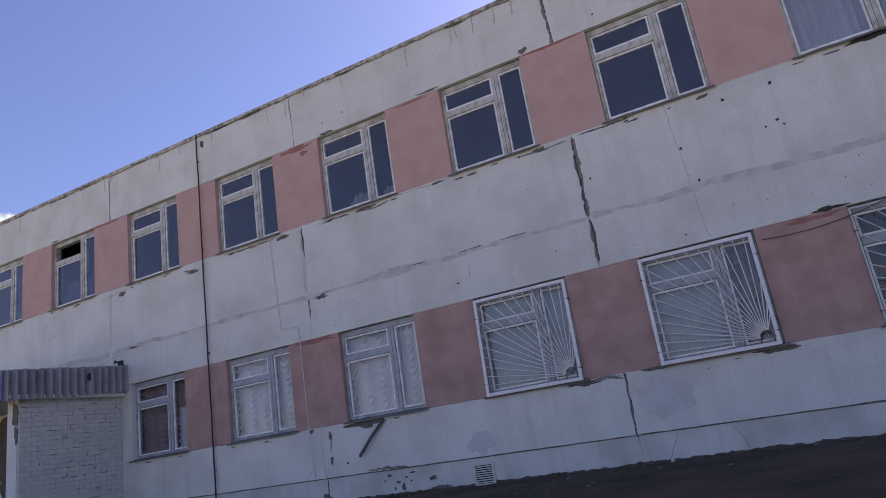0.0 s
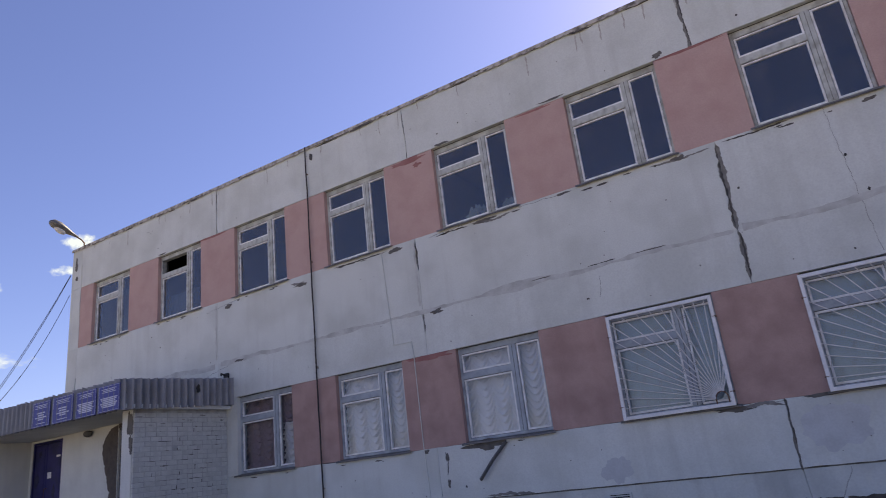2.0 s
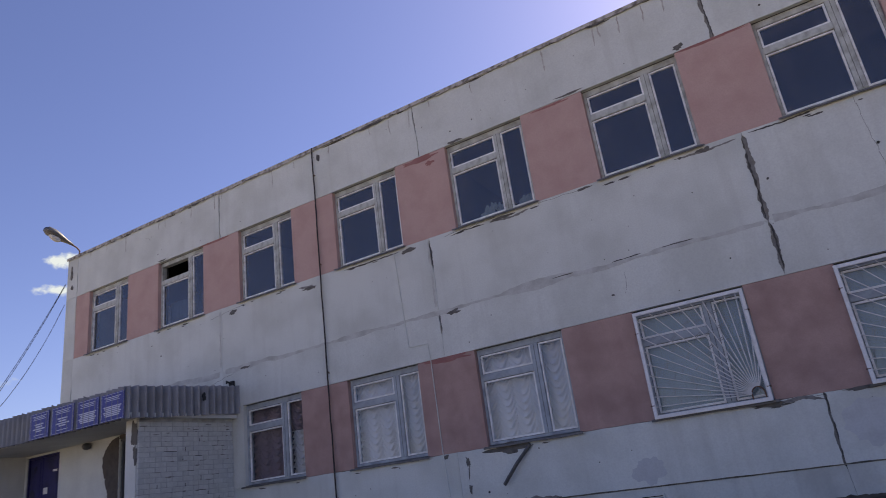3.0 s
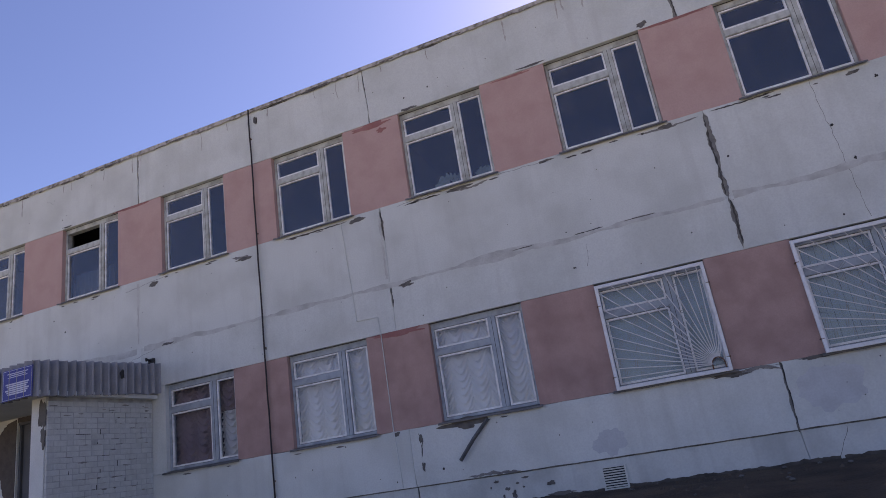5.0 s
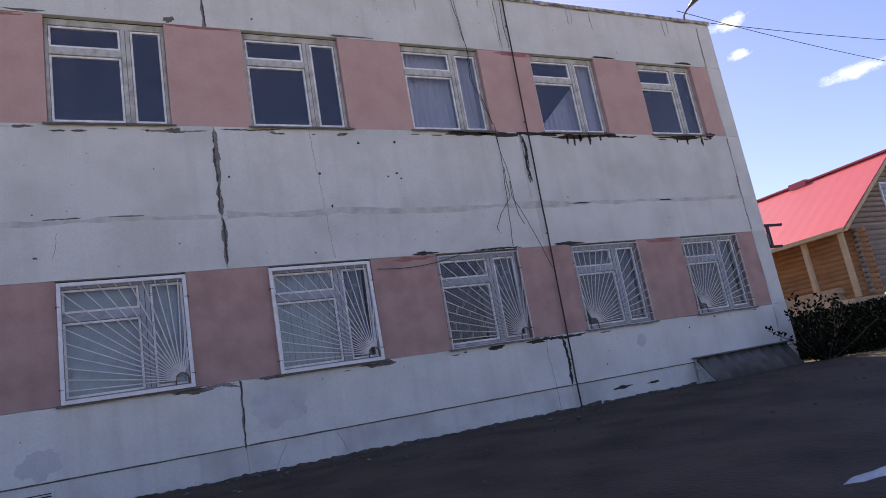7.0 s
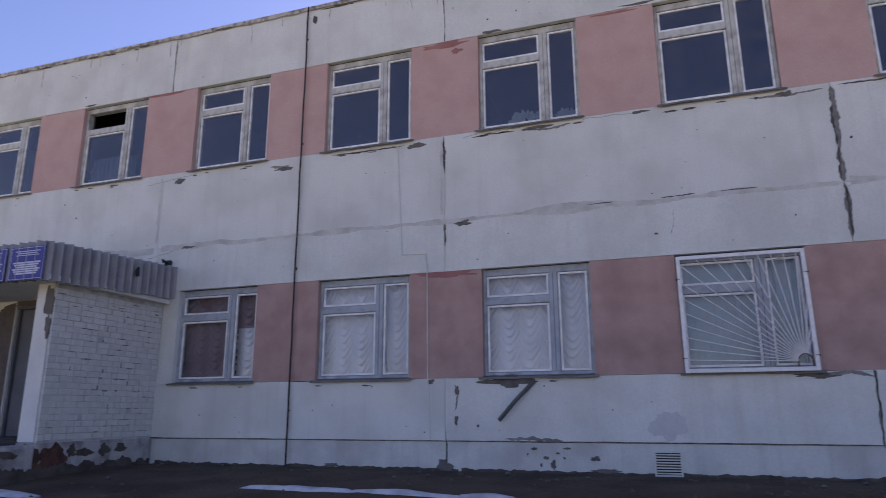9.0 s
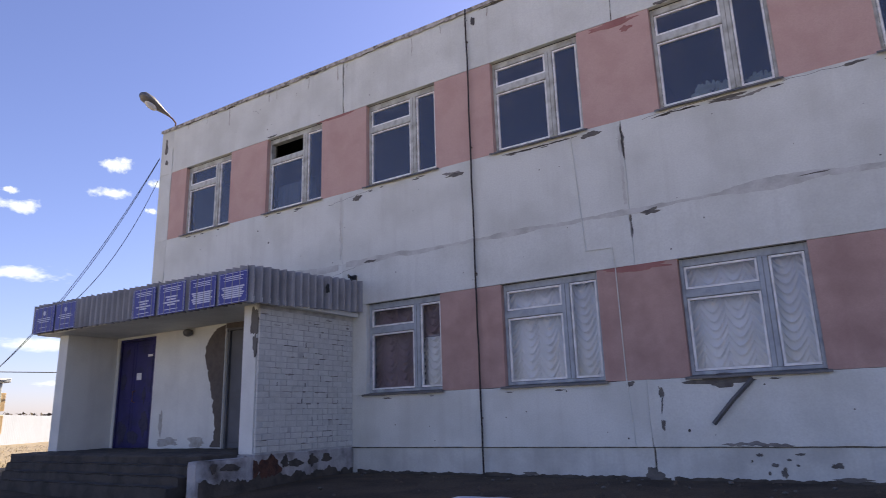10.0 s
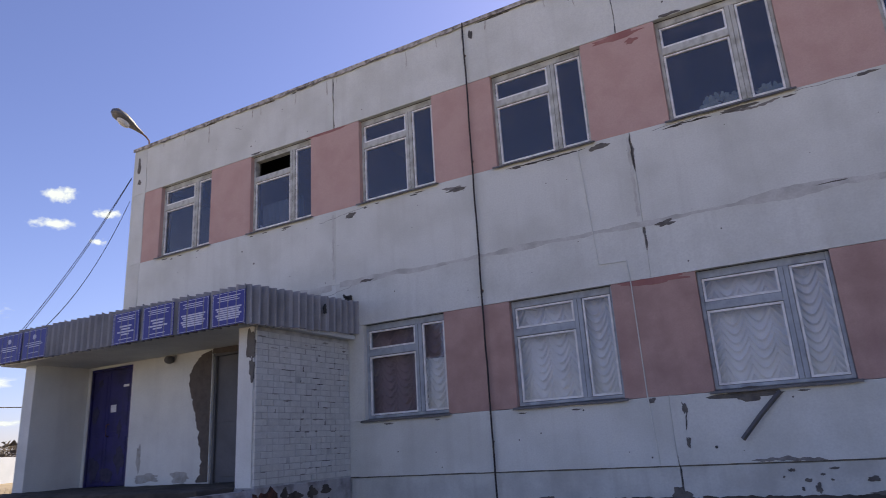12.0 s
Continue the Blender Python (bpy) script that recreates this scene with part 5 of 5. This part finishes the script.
part("meter_box", boxes((KX + 0.004, KX + 0.14, -2.1, -1.95, KZ + 1.2, KZ + 1.4), bevel=0.01), KIOSK, kiosk)
tx = bpy.data.curves.new("door_mark", "FONT")
tx.body, tx.size, tx.align_x, tx.offset = "РУ-0,4 кВ", 0.105, "CENTER", 0.002
lettering = new("door_mark", tx)
lettering.matrix_basis = pose(KX + 0.045, -2.4, KZ + 1.24, 90, 0, 90)
lettering.parent = kiosk
tx.materials.append(DARKPAINT)
part("upper_tank", boxes((KX - 1.5, KX - 0.02, -4.9, -3.06, KZ + 2.104, KZ + 3.04), bevel=0.02), KIOSK, kiosk)
part("tank_door", boxes((KX - 0.018, KX + 0.0, -3.95, -3.2, KZ + 2.25, KZ + 2.94), bevel=0.005), KIOSK, kiosk)
part("bushing_box", boxes((KX - 0.6, KX - 0.02, -3.02, -2.68, KZ + 2.104, KZ + 2.56), (KX - 0.66, KX + 0.03, -3.05, -2.62, KZ + 2.56, KZ + 2.6), bevel=0.008), KIOSK, kiosk)
part("crossbar", boxes((KX - 0.3, KX - 0.24, -5.0, -3.38, KZ + 3.42, KZ + 3.48), (KX - 0.3, KX - 0.24, -3.42, -3.38, KZ + 3.2, KZ + 3.42), (KX - 0.3, KX - 0.24, -5.0, -3.38, KZ + 3.24, KZ + 3.28)), DARKPAINT, kiosk)
part("cable_duct", tubed([(KX + 0.1, -2.8, KZ + 2.5), (KX + 0.12, -2.75, KZ + 2.2), (KX + 0.18, -2.6, KZ + 2.06), (KX + 0.18, -1.9, KZ + 2.04)], 0.03, 8), KIOSK, kiosk)
for yy in (-4.15, -3.9, -3.66, -3.42):
    part("insulator", lathe([(0.05, KZ + 3.04), (0.085, KZ + 3.06), (0.05, KZ + 3.1), (0.08, KZ + 3.12), (0.05, KZ + 3.16), (0.07, KZ + 3.18), (0.03, KZ + 3.26)], 12, (KX - 0.12, yy)), PORCELAIN, kiosk, smooth=True)
    part("post_insulator", lathe([(0.03, KZ + 3.48), (0.06, KZ + 3.5), (0.03, KZ + 3.54), (0.06, KZ + 3.57), (0.03, KZ + 3.62)], 8, (KX - 0.27, yy - 0.08)), DARKPAINT, kiosk, smooth=True)
    part("jumper", tubed([(KX - 0.27, yy - 0.08, KZ + 3.62), (KX - 0.24, yy - 0.02, KZ + 3.86), (KX - 0.2, yy + 0.12, KZ + 3.93), (KX - 0.14, yy + 0.16, KZ + 3.75), (KX - 0.12, yy + 0.02, KZ + 3.26)], 0.008, 5), DARKPAINT, kiosk)
for k in range(2):
    part("side_box", boxes((KX - 0.5, KX - 0.2, KY1 + 0.002, KY1 + 0.2, KZ + 0.75 + 0.55 * k, KZ + 1.2 + 0.55 * k), bevel=0.01), PLANK, kiosk, "yellowish side box")

hook = (KX + 0.1, -2.16, KZ + 2.24)
tagged(part("cable_hook", tubed([(KX + 0.1, -2.16, KZ + 2.06), (KX + 0.1, -2.16, KZ + 2.2), (KX + 0.1, -2.12, KZ + 2.24), (KX + 0.1, -2.08, KZ + 2.2)], 0.012), RUST, kiosk))
for k, (top, sag) in enumerate((((-12.53, -0.03, 7.95), 0.45), ((-12.53, -0.03, 7.92), 0.52))):
    c = thing("overhead_cable", "black overhead cable sagging to the transformer kiosk", "cable", "overhead cables")
    part("cable", tubed(sagging(top, hook, sag, 20), 0.008, 5), BLACK, c)
c = thing("overhead_cable", "thin black wire drooping from the wall corner to the canopy", "cable", "overhead cables")
part("cable", tubed(sagging((-12.53, -0.03, 7.3), (-10.9, -2.78, 3.5), 0.35, 16), 0.008, 5), BLACK, c)
c = thing("overhead_cable", "black overhead cable running on beyond the kiosk", "cable", "overhead cables")
part("cable", tubed(sagging(hook, (-16.5, 14.0, 3.6), 0.2, 12), 0.012, 5), BLACK, c)
for end in ((KX + 0.07, -5.6, KZ + 0.5), (KX + 0.08, -5.4, KZ + 0.2)):
    c = thing("service_cable", "black service cable drooping across the kiosk doors", "cable", "overhead cables")
    part("cable", tubed(sagging(hook, end, 0.1, 14), 0.01, 5), BLACK, c)
c = thing("service_cable", "black service cable looping to the kiosk roof", "cable", "overhead cables")
part("cable", tubed(sagging(hook, (KX - 0.05, -2.7, KZ + 2.6), 0.08, 10) , 0.012, 5), BLACK, c)

fence = thing("sheet_fence", "pale zinc profiled sheet fence across the yard", "fence")
for k in range(18):
    x, y = -34 - 1.42 * k, 4 + 1.42 * k
    part("fence_sheet", corrugated((x - 1.43, y + 1.43), (x, y), -0.1, -0.1, 1.75, 1.75, wave=0.25, amp=0.007), FENCE, fence)
    part("post", boxes((x - 0.04, x + 0.04, y - 0.14, y - 0.07, -0.1, 1.7)), FENCE, fence)


def far_wood():
    bm = bmesh.new()
    r = random.Random(3)
    for k in range(6500):
        a = r.uniform(146, 164)
        d = r.uniform(150, 200)
        x, y = d * math.cos(radians(a)), d * math.sin(radians(a))
        h = 3.3 + 0.9 * wob(a * 1.9, 2) + r.uniform(0, 0.7)
        if 153.3 < a < 154.7:
            h += 2.4
        s = r.uniform(0.3, 0.9)
        z = h * r.random() ** 0.7
        vs = [bm.verts.new((x + r.uniform(-s, s), y + r.uniform(-s, s), z + r.uniform(-s, s))) for _ in range(3)]
        bm.faces.new(vs)
    tagged(part("far_trees", bm, TREEFAR), "bare brown trees along the horizon", "trees", kind="stuff")


far_wood()

def dry_grass():
    bm = bmesh.new()
    r = random.Random(21)
    for k in range(9000):
        x, y = -13.2 - 26 * r.random() ** 1.6, r.uniform(-8, 8)
        if KX - 1.9 < x < KX + 0.02 and KY0 < y < KY1:
            continue
        if 0.5 * wob(x, y, 0.6) + r.random() < 0.35:
            continue
        z, h, a = ground_z(x, y) - 0.02, r.uniform(0.03, 0.12), r.uniform(0, math.tau)
        dx, dy = 0.012 * math.cos(a), 0.012 * math.sin(a)
        lx, ly = r.uniform(-0.08, 0.08), r.uniform(-0.08, 0.08)
        bm.faces.new([bm.verts.new((x - dx, y - dy, z)), bm.verts.new((x + dx, y + dy, z)), bm.verts.new((x + lx, y + ly, z + h))])
    tagged(part("dry_grass", bm, STRAW), "sparse tufts of last year's dry grass", "grass", kind="stuff")


dry_grass()

# ---- right yard: log house, hedge, lean-to cover ----
house = thing("log_house", "log house with a red metal roof and an open veranda", "house")
HX, HR, HY0, HY1, HF, HE, HT = 29.6, 34.1, 5.6, 17.0, 1.55, 4.3, 7.45
for s in (0, 1):
    bm = bmesh.new()
    xa, xb = (HX - 0.2, HR) if s == 0 else (2 * HR - HX + 0.2, HR)
    n = 40
    rows = []
    for i in range(n + 1):
        y = HY0 - 0.5 + (HY1 - HY0 + 1) * i / n
        dz = 0.004 if i % 2 else 0.0
        rows.append([bm.verts.new((xa, y, HE - 0.1 + dz)), bm.verts.new((xb, y, HT + dz)), bm.verts.new((xb, y, HT - 0.06)), bm.verts.new((xa, y, HE - 0.16))])
    for a, b in zip(rows, rows[1:]):
        for k in range(4):
            bm.faces.new((a[k], a[(k + 1) % 4], b[(k + 1) % 4], b[k]))
    bm.faces.new(rows[0][::-1])
    bm.faces.new(rows[-1])
    bmesh.ops.recalc_face_normals(bm, faces=bm.faces)
    part("roof_slope", bm, REDROOF, house, "red profiled metal roof")
part("eave_fascia", boxes((HX - 0.23, HX - 0.2, HY0 - 0.5, HY1 + 0.5, HE - 0.22, HE - 0.06)), PLANK, house)
part("ridge_cap", boxes((HR - 0.15, HR + 0.15, HY0 - 0.5, HY1 + 0.5, HT - 0.02, HT + 0.06)), REDROOF, house)
part("chimney_cover", boxes((HR - 0.25, HR + 0.1, HY0 + 3.4, HY0 + 4.3, HT - 0.2, HT + 0.12)), REDROOF, house)
part("floor_beam", boxes((HX, 2 * HR - HX, HY0, HY1, HF - 0.25, HF), bevel=0.02), PLANK, house)
# The foundation takes the leaf near-black to stand in for shade below the floor.
part("foundation", boxes((HX + 0.2, 2 * HR - HX - 0.2, HY0 + 0.2, HY1 - 0.2, -0.5, HF - 0.254)), LEAF, house)
for y in (HY0 - 0.2, HY0 + 1.42, HY0 + 3.2, HY0 + 5.0):
    part("post", boxes((HX + 0.05, HX + 0.23, y, y + 0.18, HF + 0.004, HE - 0.204), bevel=0.015), PLANK, house)
part("eave_beam", boxes((HX + 0.02, HX + 0.26, HY0 - 0.2, HY1, HE - 0.2, HE - 0.02)), PLANK, house)
for k in range(13):
    part("log", tubed([(HX + 1.7, HY0 - 0.1, HF + 0.12 + 0.21 * k), (HX + 1.7, HY1, HF + 0.12 + 0.21 * k)], 0.135, 10), LOG, house, smooth=True)
    part("log", tubed([(HX + 1.5, HY0 + 0.2, HF + 0.2 + 0.21 * k), (2 * HR - HX - 0.2, HY0 + 0.2, HF + 0.2 + 0.21 * k)], 0.135, 10), GREYLOG, house, smooth=True)
for k in range(13):
    z = HE + 0.1 + 0.22 * k
    half = (HT - z) / (HT - HE) * (HR - HX) - 0.15
    if half > 0.2:
        part("gable_log", tubed([(HR - half, HY0 + 0.2, z), (HR + half, HY0 + 0.2, z)], 0.115, 8), GREYLOG, house, smooth=True)
part("gable_window", boxes((HR - 0.6, HR + 0.6, HY0 + 0.03, HY0 + 0.1, HE + 0.7, HE + 1.9)), SASH, house)
part("gable_pane", boxes((HR - 0.52, HR + 0.52, HY0 + 0.02, HY0 + 0.03, HE + 0.78, HE + 1.82)), GLASS, house)
part("barge_board", outline([(HX - 0.25, HE - 0.2), (HX - 0.05, HE - 0.22), (HR, HT - 0.2), (2 * HR - HX + 0.05, HE - 0.22), (2 * HR - HX + 0.25, HE - 0.2), (HR, HT - 0.02)], HY0 - 0.54, HY0 - 0.5), PLANK, house)
for k in range(5):
    part("stacked_board", boxes((HX + 0.9 + 0.02 * (k % 2), HX + 1.4, HY0 + 1.2 + 0.05 * (k % 3), HY0 + 5.5, HF + 0.005 + 0.112 * k, HF + 0.115 + 0.112 * k), bevel=0.004), PLANK, house)


def hedge():
    bm = bmesh.new()
    r = random.Random(11)
    for k in range(70000):
        t = r.random()
        x, y = 19.4 + 11.5 * t + r.uniform(-0.5, 0.5), 4.8 - (5.8 + 1.2 * t) * r.random() ** 0.8 + r.uniform(-0.5, 0.5)
        z = r.random() ** 0.8 * (1.12 + 0.3 * wob(x, y, 0.9)) * (0.75 + 0.25 * step(19, 22, x)) - 0.05
        s = r.uniform(0.035, 0.08)
        n = Vector((r.uniform(-1, 1), r.uniform(-1, 1), r.uniform(-1, 1))).normalized()
        u = n.orthogonal().normalized()
        v = n.cross(u)
        c = Vector((x, y, z))
        bm.faces.new([bm.verts.new(c + u * s), bm.verts.new(c + v * s * 0.5), bm.verts.new(c - u * s), bm.verts.new(c - v * s * 0.5)])
    tagged(part("hedge", bm, LEAF), "dense evergreen hedge below the log house, coloured near-black for backlit shade", "hedge", kind="stuff")


hedge()

bush = thing("bush", "small dark bush at the corner of the building", "bush")
r = random.Random(5)
bm, lf = bmesh.new(), bmesh.new()
for k in range(26):
    a, e = r.uniform(0, math.tau), r.uniform(0.3, 1.3)
    p = Vector((18.3, -0.7, -0.05))
    d = Vector((math.cos(a) * math.cos(e), math.sin(a) * math.cos(e) * 0.6, math.sin(e)))
    pts = [p]
    for s in range(6):
        d = (d + Vector((r.uniform(-0.3, 0.3), r.uniform(-0.3, 0.3), r.uniform(-0.1, 0.3)))).normalized()
        p = p + d * r.uniform(0.15, 0.3)
        pts.append(p)
        for q in range(8):
            c, n = p + Vector((r.uniform(-0.1, 0.1), r.uniform(-0.1, 0.1), r.uniform(-0.1, 0.1))), Vector((r.uniform(-1, 1), r.uniform(-1, 1), r.uniform(-1, 1))).normalized()
            u = n.orthogonal().normalized() * 0.06
            v = n.cross(u) * 0.5
            lf.faces.new([lf.verts.new(c + u), lf.verts.new(c + v), lf.verts.new(c - u), lf.verts.new(c - v)])
    tube(bm, pts, 0.008, 5)
part("twigs", bm, TWIG, bush)
part("leaves", lf, LEAF, bush)

frame_e = thing("steel_bracket", "black steel bracket with a box on the end wall", "bracket")
part("top_bar", boxes((18.402, 20.1, 0.76, 0.82, 3.43, 3.49)), DARKPAINT, frame_e)
part("post", boxes((19.5, 19.57, 0.76, 0.82, 2.92, 3.43)), DARKPAINT, frame_e)
part("bottom_bar", boxes((18.402, 19.9, 0.76, 0.82, 2.86, 2.92)), DARKPAINT, frame_e)
part("box", boxes((18.95, 19.42, 0.7, 0.95, 2.925, 3.22), bevel=0.01), GREYDOOR, frame_e)

cover = thing("pit_cover", "sloping corrugated cover over a cellar pit by the plinth", "cover")
bm = corrugated((15.2, -0.42), (17.95, -0.42), -0.05, -0.05, 0.5, 0.5, wave=0.34, amp=0.04)
for v in bm.verts:
    v.co.y += max(0.0, v.co.z) * 0.75
part("sheet", bm, DIRTYSLATE, cover, smooth=True)
part("top_board", boxes((15.1, 18.05, -0.16, 0.02, 0.5, 0.53), bevel=0.008), TIN, cover)
part("end_board", outline([(0, 0), (1, 0), (1, 1)], 0, 0.02), OLDWOOD, cover).matrix_basis = Matrix.Translation((15.18, -0.42, 0)) @ pose(0, 0, 0, 0, 0, 90) @ Matrix.Diagonal((0.42, 1, 0.48, 1))

for k, (z, y) in enumerate(((9.4, 0.3), (9.15, 0.3))):
    c = thing("overhead_cable", "thin overhead line leaving the parapet corner", "cable", "overhead cables")
    part("cable", tubed(sagging((17.8, y, z - 0.2), (60, 4 - 6 * k, 12), 1.2, 24), 0.009, 5), BLACK, c)


# ---- snow patches and rubble ----
def snow(cx, cy, w, d, seed):
    bm = bmesh.new()
    n = 26
    rings = []
    for rr, h in ((1.0, -0.03), (0.8, 0.005), (0.45, 0.02)):
        ring = []
        for k in range(n):
            a = math.tau * k / n
            q = rr * (1 + 0.55 * wob(math.cos(a) * 1.7 + seed * 3, math.sin(a) * 1.7 + seed))
            x, y = cx + w * q * math.cos(a), cy + d * q * math.sin(a)
            ring.append(bm.verts.new((x, y, ground_z(x, y) + h + 0.015 * wob(x * 4, y * 4))))
        rings.append(ring)
    for a, b in zip(rings, rings[1:]):
        for k in range(n):
            bm.faces.new((a[k], a[(k + 1) % n], b[(k + 1) % n], b[k]))
    bm.faces.new(rings[-1])
    tagged(part("snow_patch", bm, SNOW, smooth=True), "last dirty patch of melting snow on the earth", "snow", "snow patches")


for k, row in enumerate([(-5.3, -3.4, 0.9, 0.16), (-1.2, -2.45, 0.8, 0.13), (-4.2, -3.7, 0.4, 0.08), (0.3, -2.4, 0.7, 0.09), (1.3, -2.35, 0.4, 0.06), (9.3, -7.45, 0.6, 0.08)]):
    snow(*row, k)
bm = bmesh.new()
for k in range(70):
    x, y = rnd.uniform(-5.5, 15), -rnd.expovariate(0.7) - 0.05
    s = rnd.uniform(0.01, 0.045)
    m = bmesh.ops.create_icosphere(bm, subdivisions=1, radius=s)
    for v in m["verts"]:
        v.co = Vector((v.co.x * rnd.uniform(0.7, 1.4), v.co.y, v.co.z * 0.6)) + Vector((x, y, ground_z(x, y) + s * 0.1))
tagged(part("rubble", bm, DARKCON), "crumbs of fallen plaster along the wall", "rubble", kind="stuff")


bm = bmesh.new()
for k in range(700):
    x, y = rnd.uniform(-9, 17), -0.1 - 5.5 * rnd.random() ** 1.5
    sz = rnd.uniform(0.012, 0.05)
    top = ground_z(x, y) - 0.02
    ring = [bm.verts.new((x + sz * rnd.uniform(0.7, 1.3) * math.cos(a * math.tau / 5), y + sz * rnd.uniform(0.7, 1.3) * math.sin(a * math.tau / 5), top - 0.005)) for a in range(5)]
    tip = bm.verts.new((x + rnd.uniform(-0.3, 0.3) * sz, y, top + sz * rnd.uniform(0.5, 0.9)))
    for a in range(5):
        bm.faces.new((ring[a], ring[(a + 1) % 5], tip))
tagged(part("earth_clods", bm, CLOD), "dark crumbs and clods of wet earth", "earth", kind="stuff")


# ---- clouds ----
def cloud_material():
    m = bpy.data.materials.new("cloud")
    m.use_nodes = True
    nt = m.node_tree
    nt.nodes.remove(nt.nodes["Principled BSDF"])
    tc, gr, nz, mp, ma, mr, em, tr, mx, inf, ad = (nt.nodes.new("ShaderNode" + k) for k in
        ("TexCoord", "TexGradient", "TexNoise", "Mapping", "Math", "MapRange", "Emission", "BsdfTransparent", "MixShader", "ObjectInfo", "VectorMath"))
    gr.gradient_type = "SPHERICAL"
    nt.links.new(tc.outputs["Object"], gr.inputs[0])
    mp.inputs["Scale"].default_value = (1.6, 0.7, 1)
    nt.links.new(tc.outputs["Object"], ad.inputs[0])
    sc = nt.nodes.new("ShaderNodeVectorMath")
    sc.operation = "SCALE"
    sc.inputs[0].default_value = (9, 5, 7)
    nt.links.new(inf.outputs["Random"], sc.inputs["Scale"])
    nt.links.new(sc.outputs[0], ad.inputs[1])
    nt.links.new(ad.outputs[0], mp.inputs[0])
    nt.links.new(mp.outputs[0], nz.inputs["Vector"])
    nz.inputs["Scale"].default_value, nz.inputs["Detail"].default_value, nz.inputs["Roughness"].default_value = 1.6, 9, 0.6
    ma.operation = "MULTIPLY_ADD"
    nt.links.new(nz.outputs["Fac"], ma.inputs[0])
    ma.inputs[1].default_value = 1.5
    nt.links.new(gr.outputs["Fac"], ma.inputs[2])
    mr.inputs["From Min"].default_value, mr.inputs["From Max"].default_value = 1.12, 1.5
    nt.links.new(ma.outputs[0], mr.inputs["Value"])
    em.inputs[0].default_value, em.inputs[1].default_value = (0.66, 0.82, 1.0, 1), 0.75
    nt.links.new(mr.outputs[0], mx.inputs[0])
    nt.links.new(tr.outputs[0], mx.inputs[1])
    nt.links.new(em.outputs[0], mx.inputs[2])
    nt.links.new(mx.outputs[0], nt.nodes["Material Output"].inputs[0])
    return m


CLOUD = cloud_material()


def cloud(az, el, wide, tall):
    """A small far cloud; az in degrees to the left of +y, el above the horizon, sizes in degrees."""
    bm = bmesh.new()
    g = [[bm.verts.new((-1 + 2 * i / 6, -1 + 2 * j / 6, 0)) for i in range(7)] for j in range(7)]
    for j in range(6):
        for i in range(6):
            bm.faces.new((g[j][i], g[j][i + 1], g[j + 1][i + 1], g[j + 1][i]))
    ob = tagged(part("cloud_backdrop", bm, CLOUD), "small white fair-weather cloud", "cloud", "clouds", "structure")
    d = 3000
    c = Vector((-math.sin(radians(az)) * math.cos(radians(el)), math.cos(radians(az)) * math.cos(radians(el)), math.sin(radians(el)))) * d
    tall *= 0.72
    q = c.to_track_quat("Z", "Y")
    ob.matrix_basis = Matrix.LocRotScale(c, q, (d * math.tan(radians(wide / 2)), d * math.tan(radians(tall / 2)), 1))
    ob.visible_shadow = False


for row in [(65.6, 11.1, 9.0, 2.4), (60.1, 19.9, 4.0, 2.4), (60.5, 17.7, 4.4, 2.2), (70.2, 15.8, 7.0, 2.4), (66.7, 16.0, 5.4, 2.4), (71.6, 17.1, 3.2, 1.8), (64.6, 6.0, 10.5, 2.3),
            (56.7, 18.8, 3.2, 1.6), (68.3, 7.9, 3.6, 1.8), (72.8, 20.7, 2.6, 2.2), (67.3, 17.0, 2.0, 1.2), (57.2, 16.6, 1.8, 1.2), (62.5, 3.2, 5.0, 1.2),
            (-54.5, 24.0, 5.6, 2.6), (-54.6, 21.5, 3.0, 1.8), (-62.1, 17.5, 7.0, 2.6)]:
    cloud(*row)

# ---- bricks of the porch wall ----
def brick_mesh(length):
    bm = box(bmesh.new(), -0.03, 0.0, 0, length, 0, 0.088)
    front = [e for e in bm.edges if all(v.co.x > -0.001 for v in e.verts)]
    bmesh.ops.bevel(bm, geom=front, offset=0.004, segments=1, affect="EDGES")
    me = bpy.data.meshes.new("brick")
    bm.to_mesh(me)
    bm.free()
    me.materials.append(BRICK)
    return me


BRICKS = {n: brick_mesh(n) for n in (0.25, 0.12, 0.185)}
for course in range(24):
    z = 0.47 + 0.0985 * course
    y = PY + 0.002
    row = ([0.25] if course % 2 else [0.12]) + [0.25 if (course * 7 + k * 3) % 5 else 0.12 for k in range(12)]
    for n in row:
        cut = min(1.0, (-0.006 - y) / n)
        if cut < 0.12:
            break
        b = new("brick", BRICKS[n])
        b.matrix_basis = pose(PX1 + rnd.uniform(-0.004, 0.007), y, z + rnd.uniform(-0.002, 0.002), 0, 0, rnd.uniform(-0.4, 0.4)) @ Matrix.Diagonal((1, cut, 1, 1))
        b.parent = rw
        y += n + 0.011
# joints where the mortar has fallen out
bm = bmesh.new()
for k in range(26):
    course = rnd.randrange(1, 24)
    z = 0.47 + 0.0985 * course - 0.011
    y = rnd.uniform(PY + 0.05, -0.3)
    if k % 2:
        box(bm, PX1 - 0.004, PX1 + 0.0035, y, y + rnd.uniform(0.06, 0.22), z + 0.001, z + rnd.uniform(0.007, 0.013))
    else:
        box(bm, PX1 - 0.004, PX1 + 0.0035, y, y + rnd.uniform(0.008, 0.014), z, z + rnd.uniform(0.05, 0.1))
tagged(part("open_joints", bm, CORE, rw), kind="stuff")
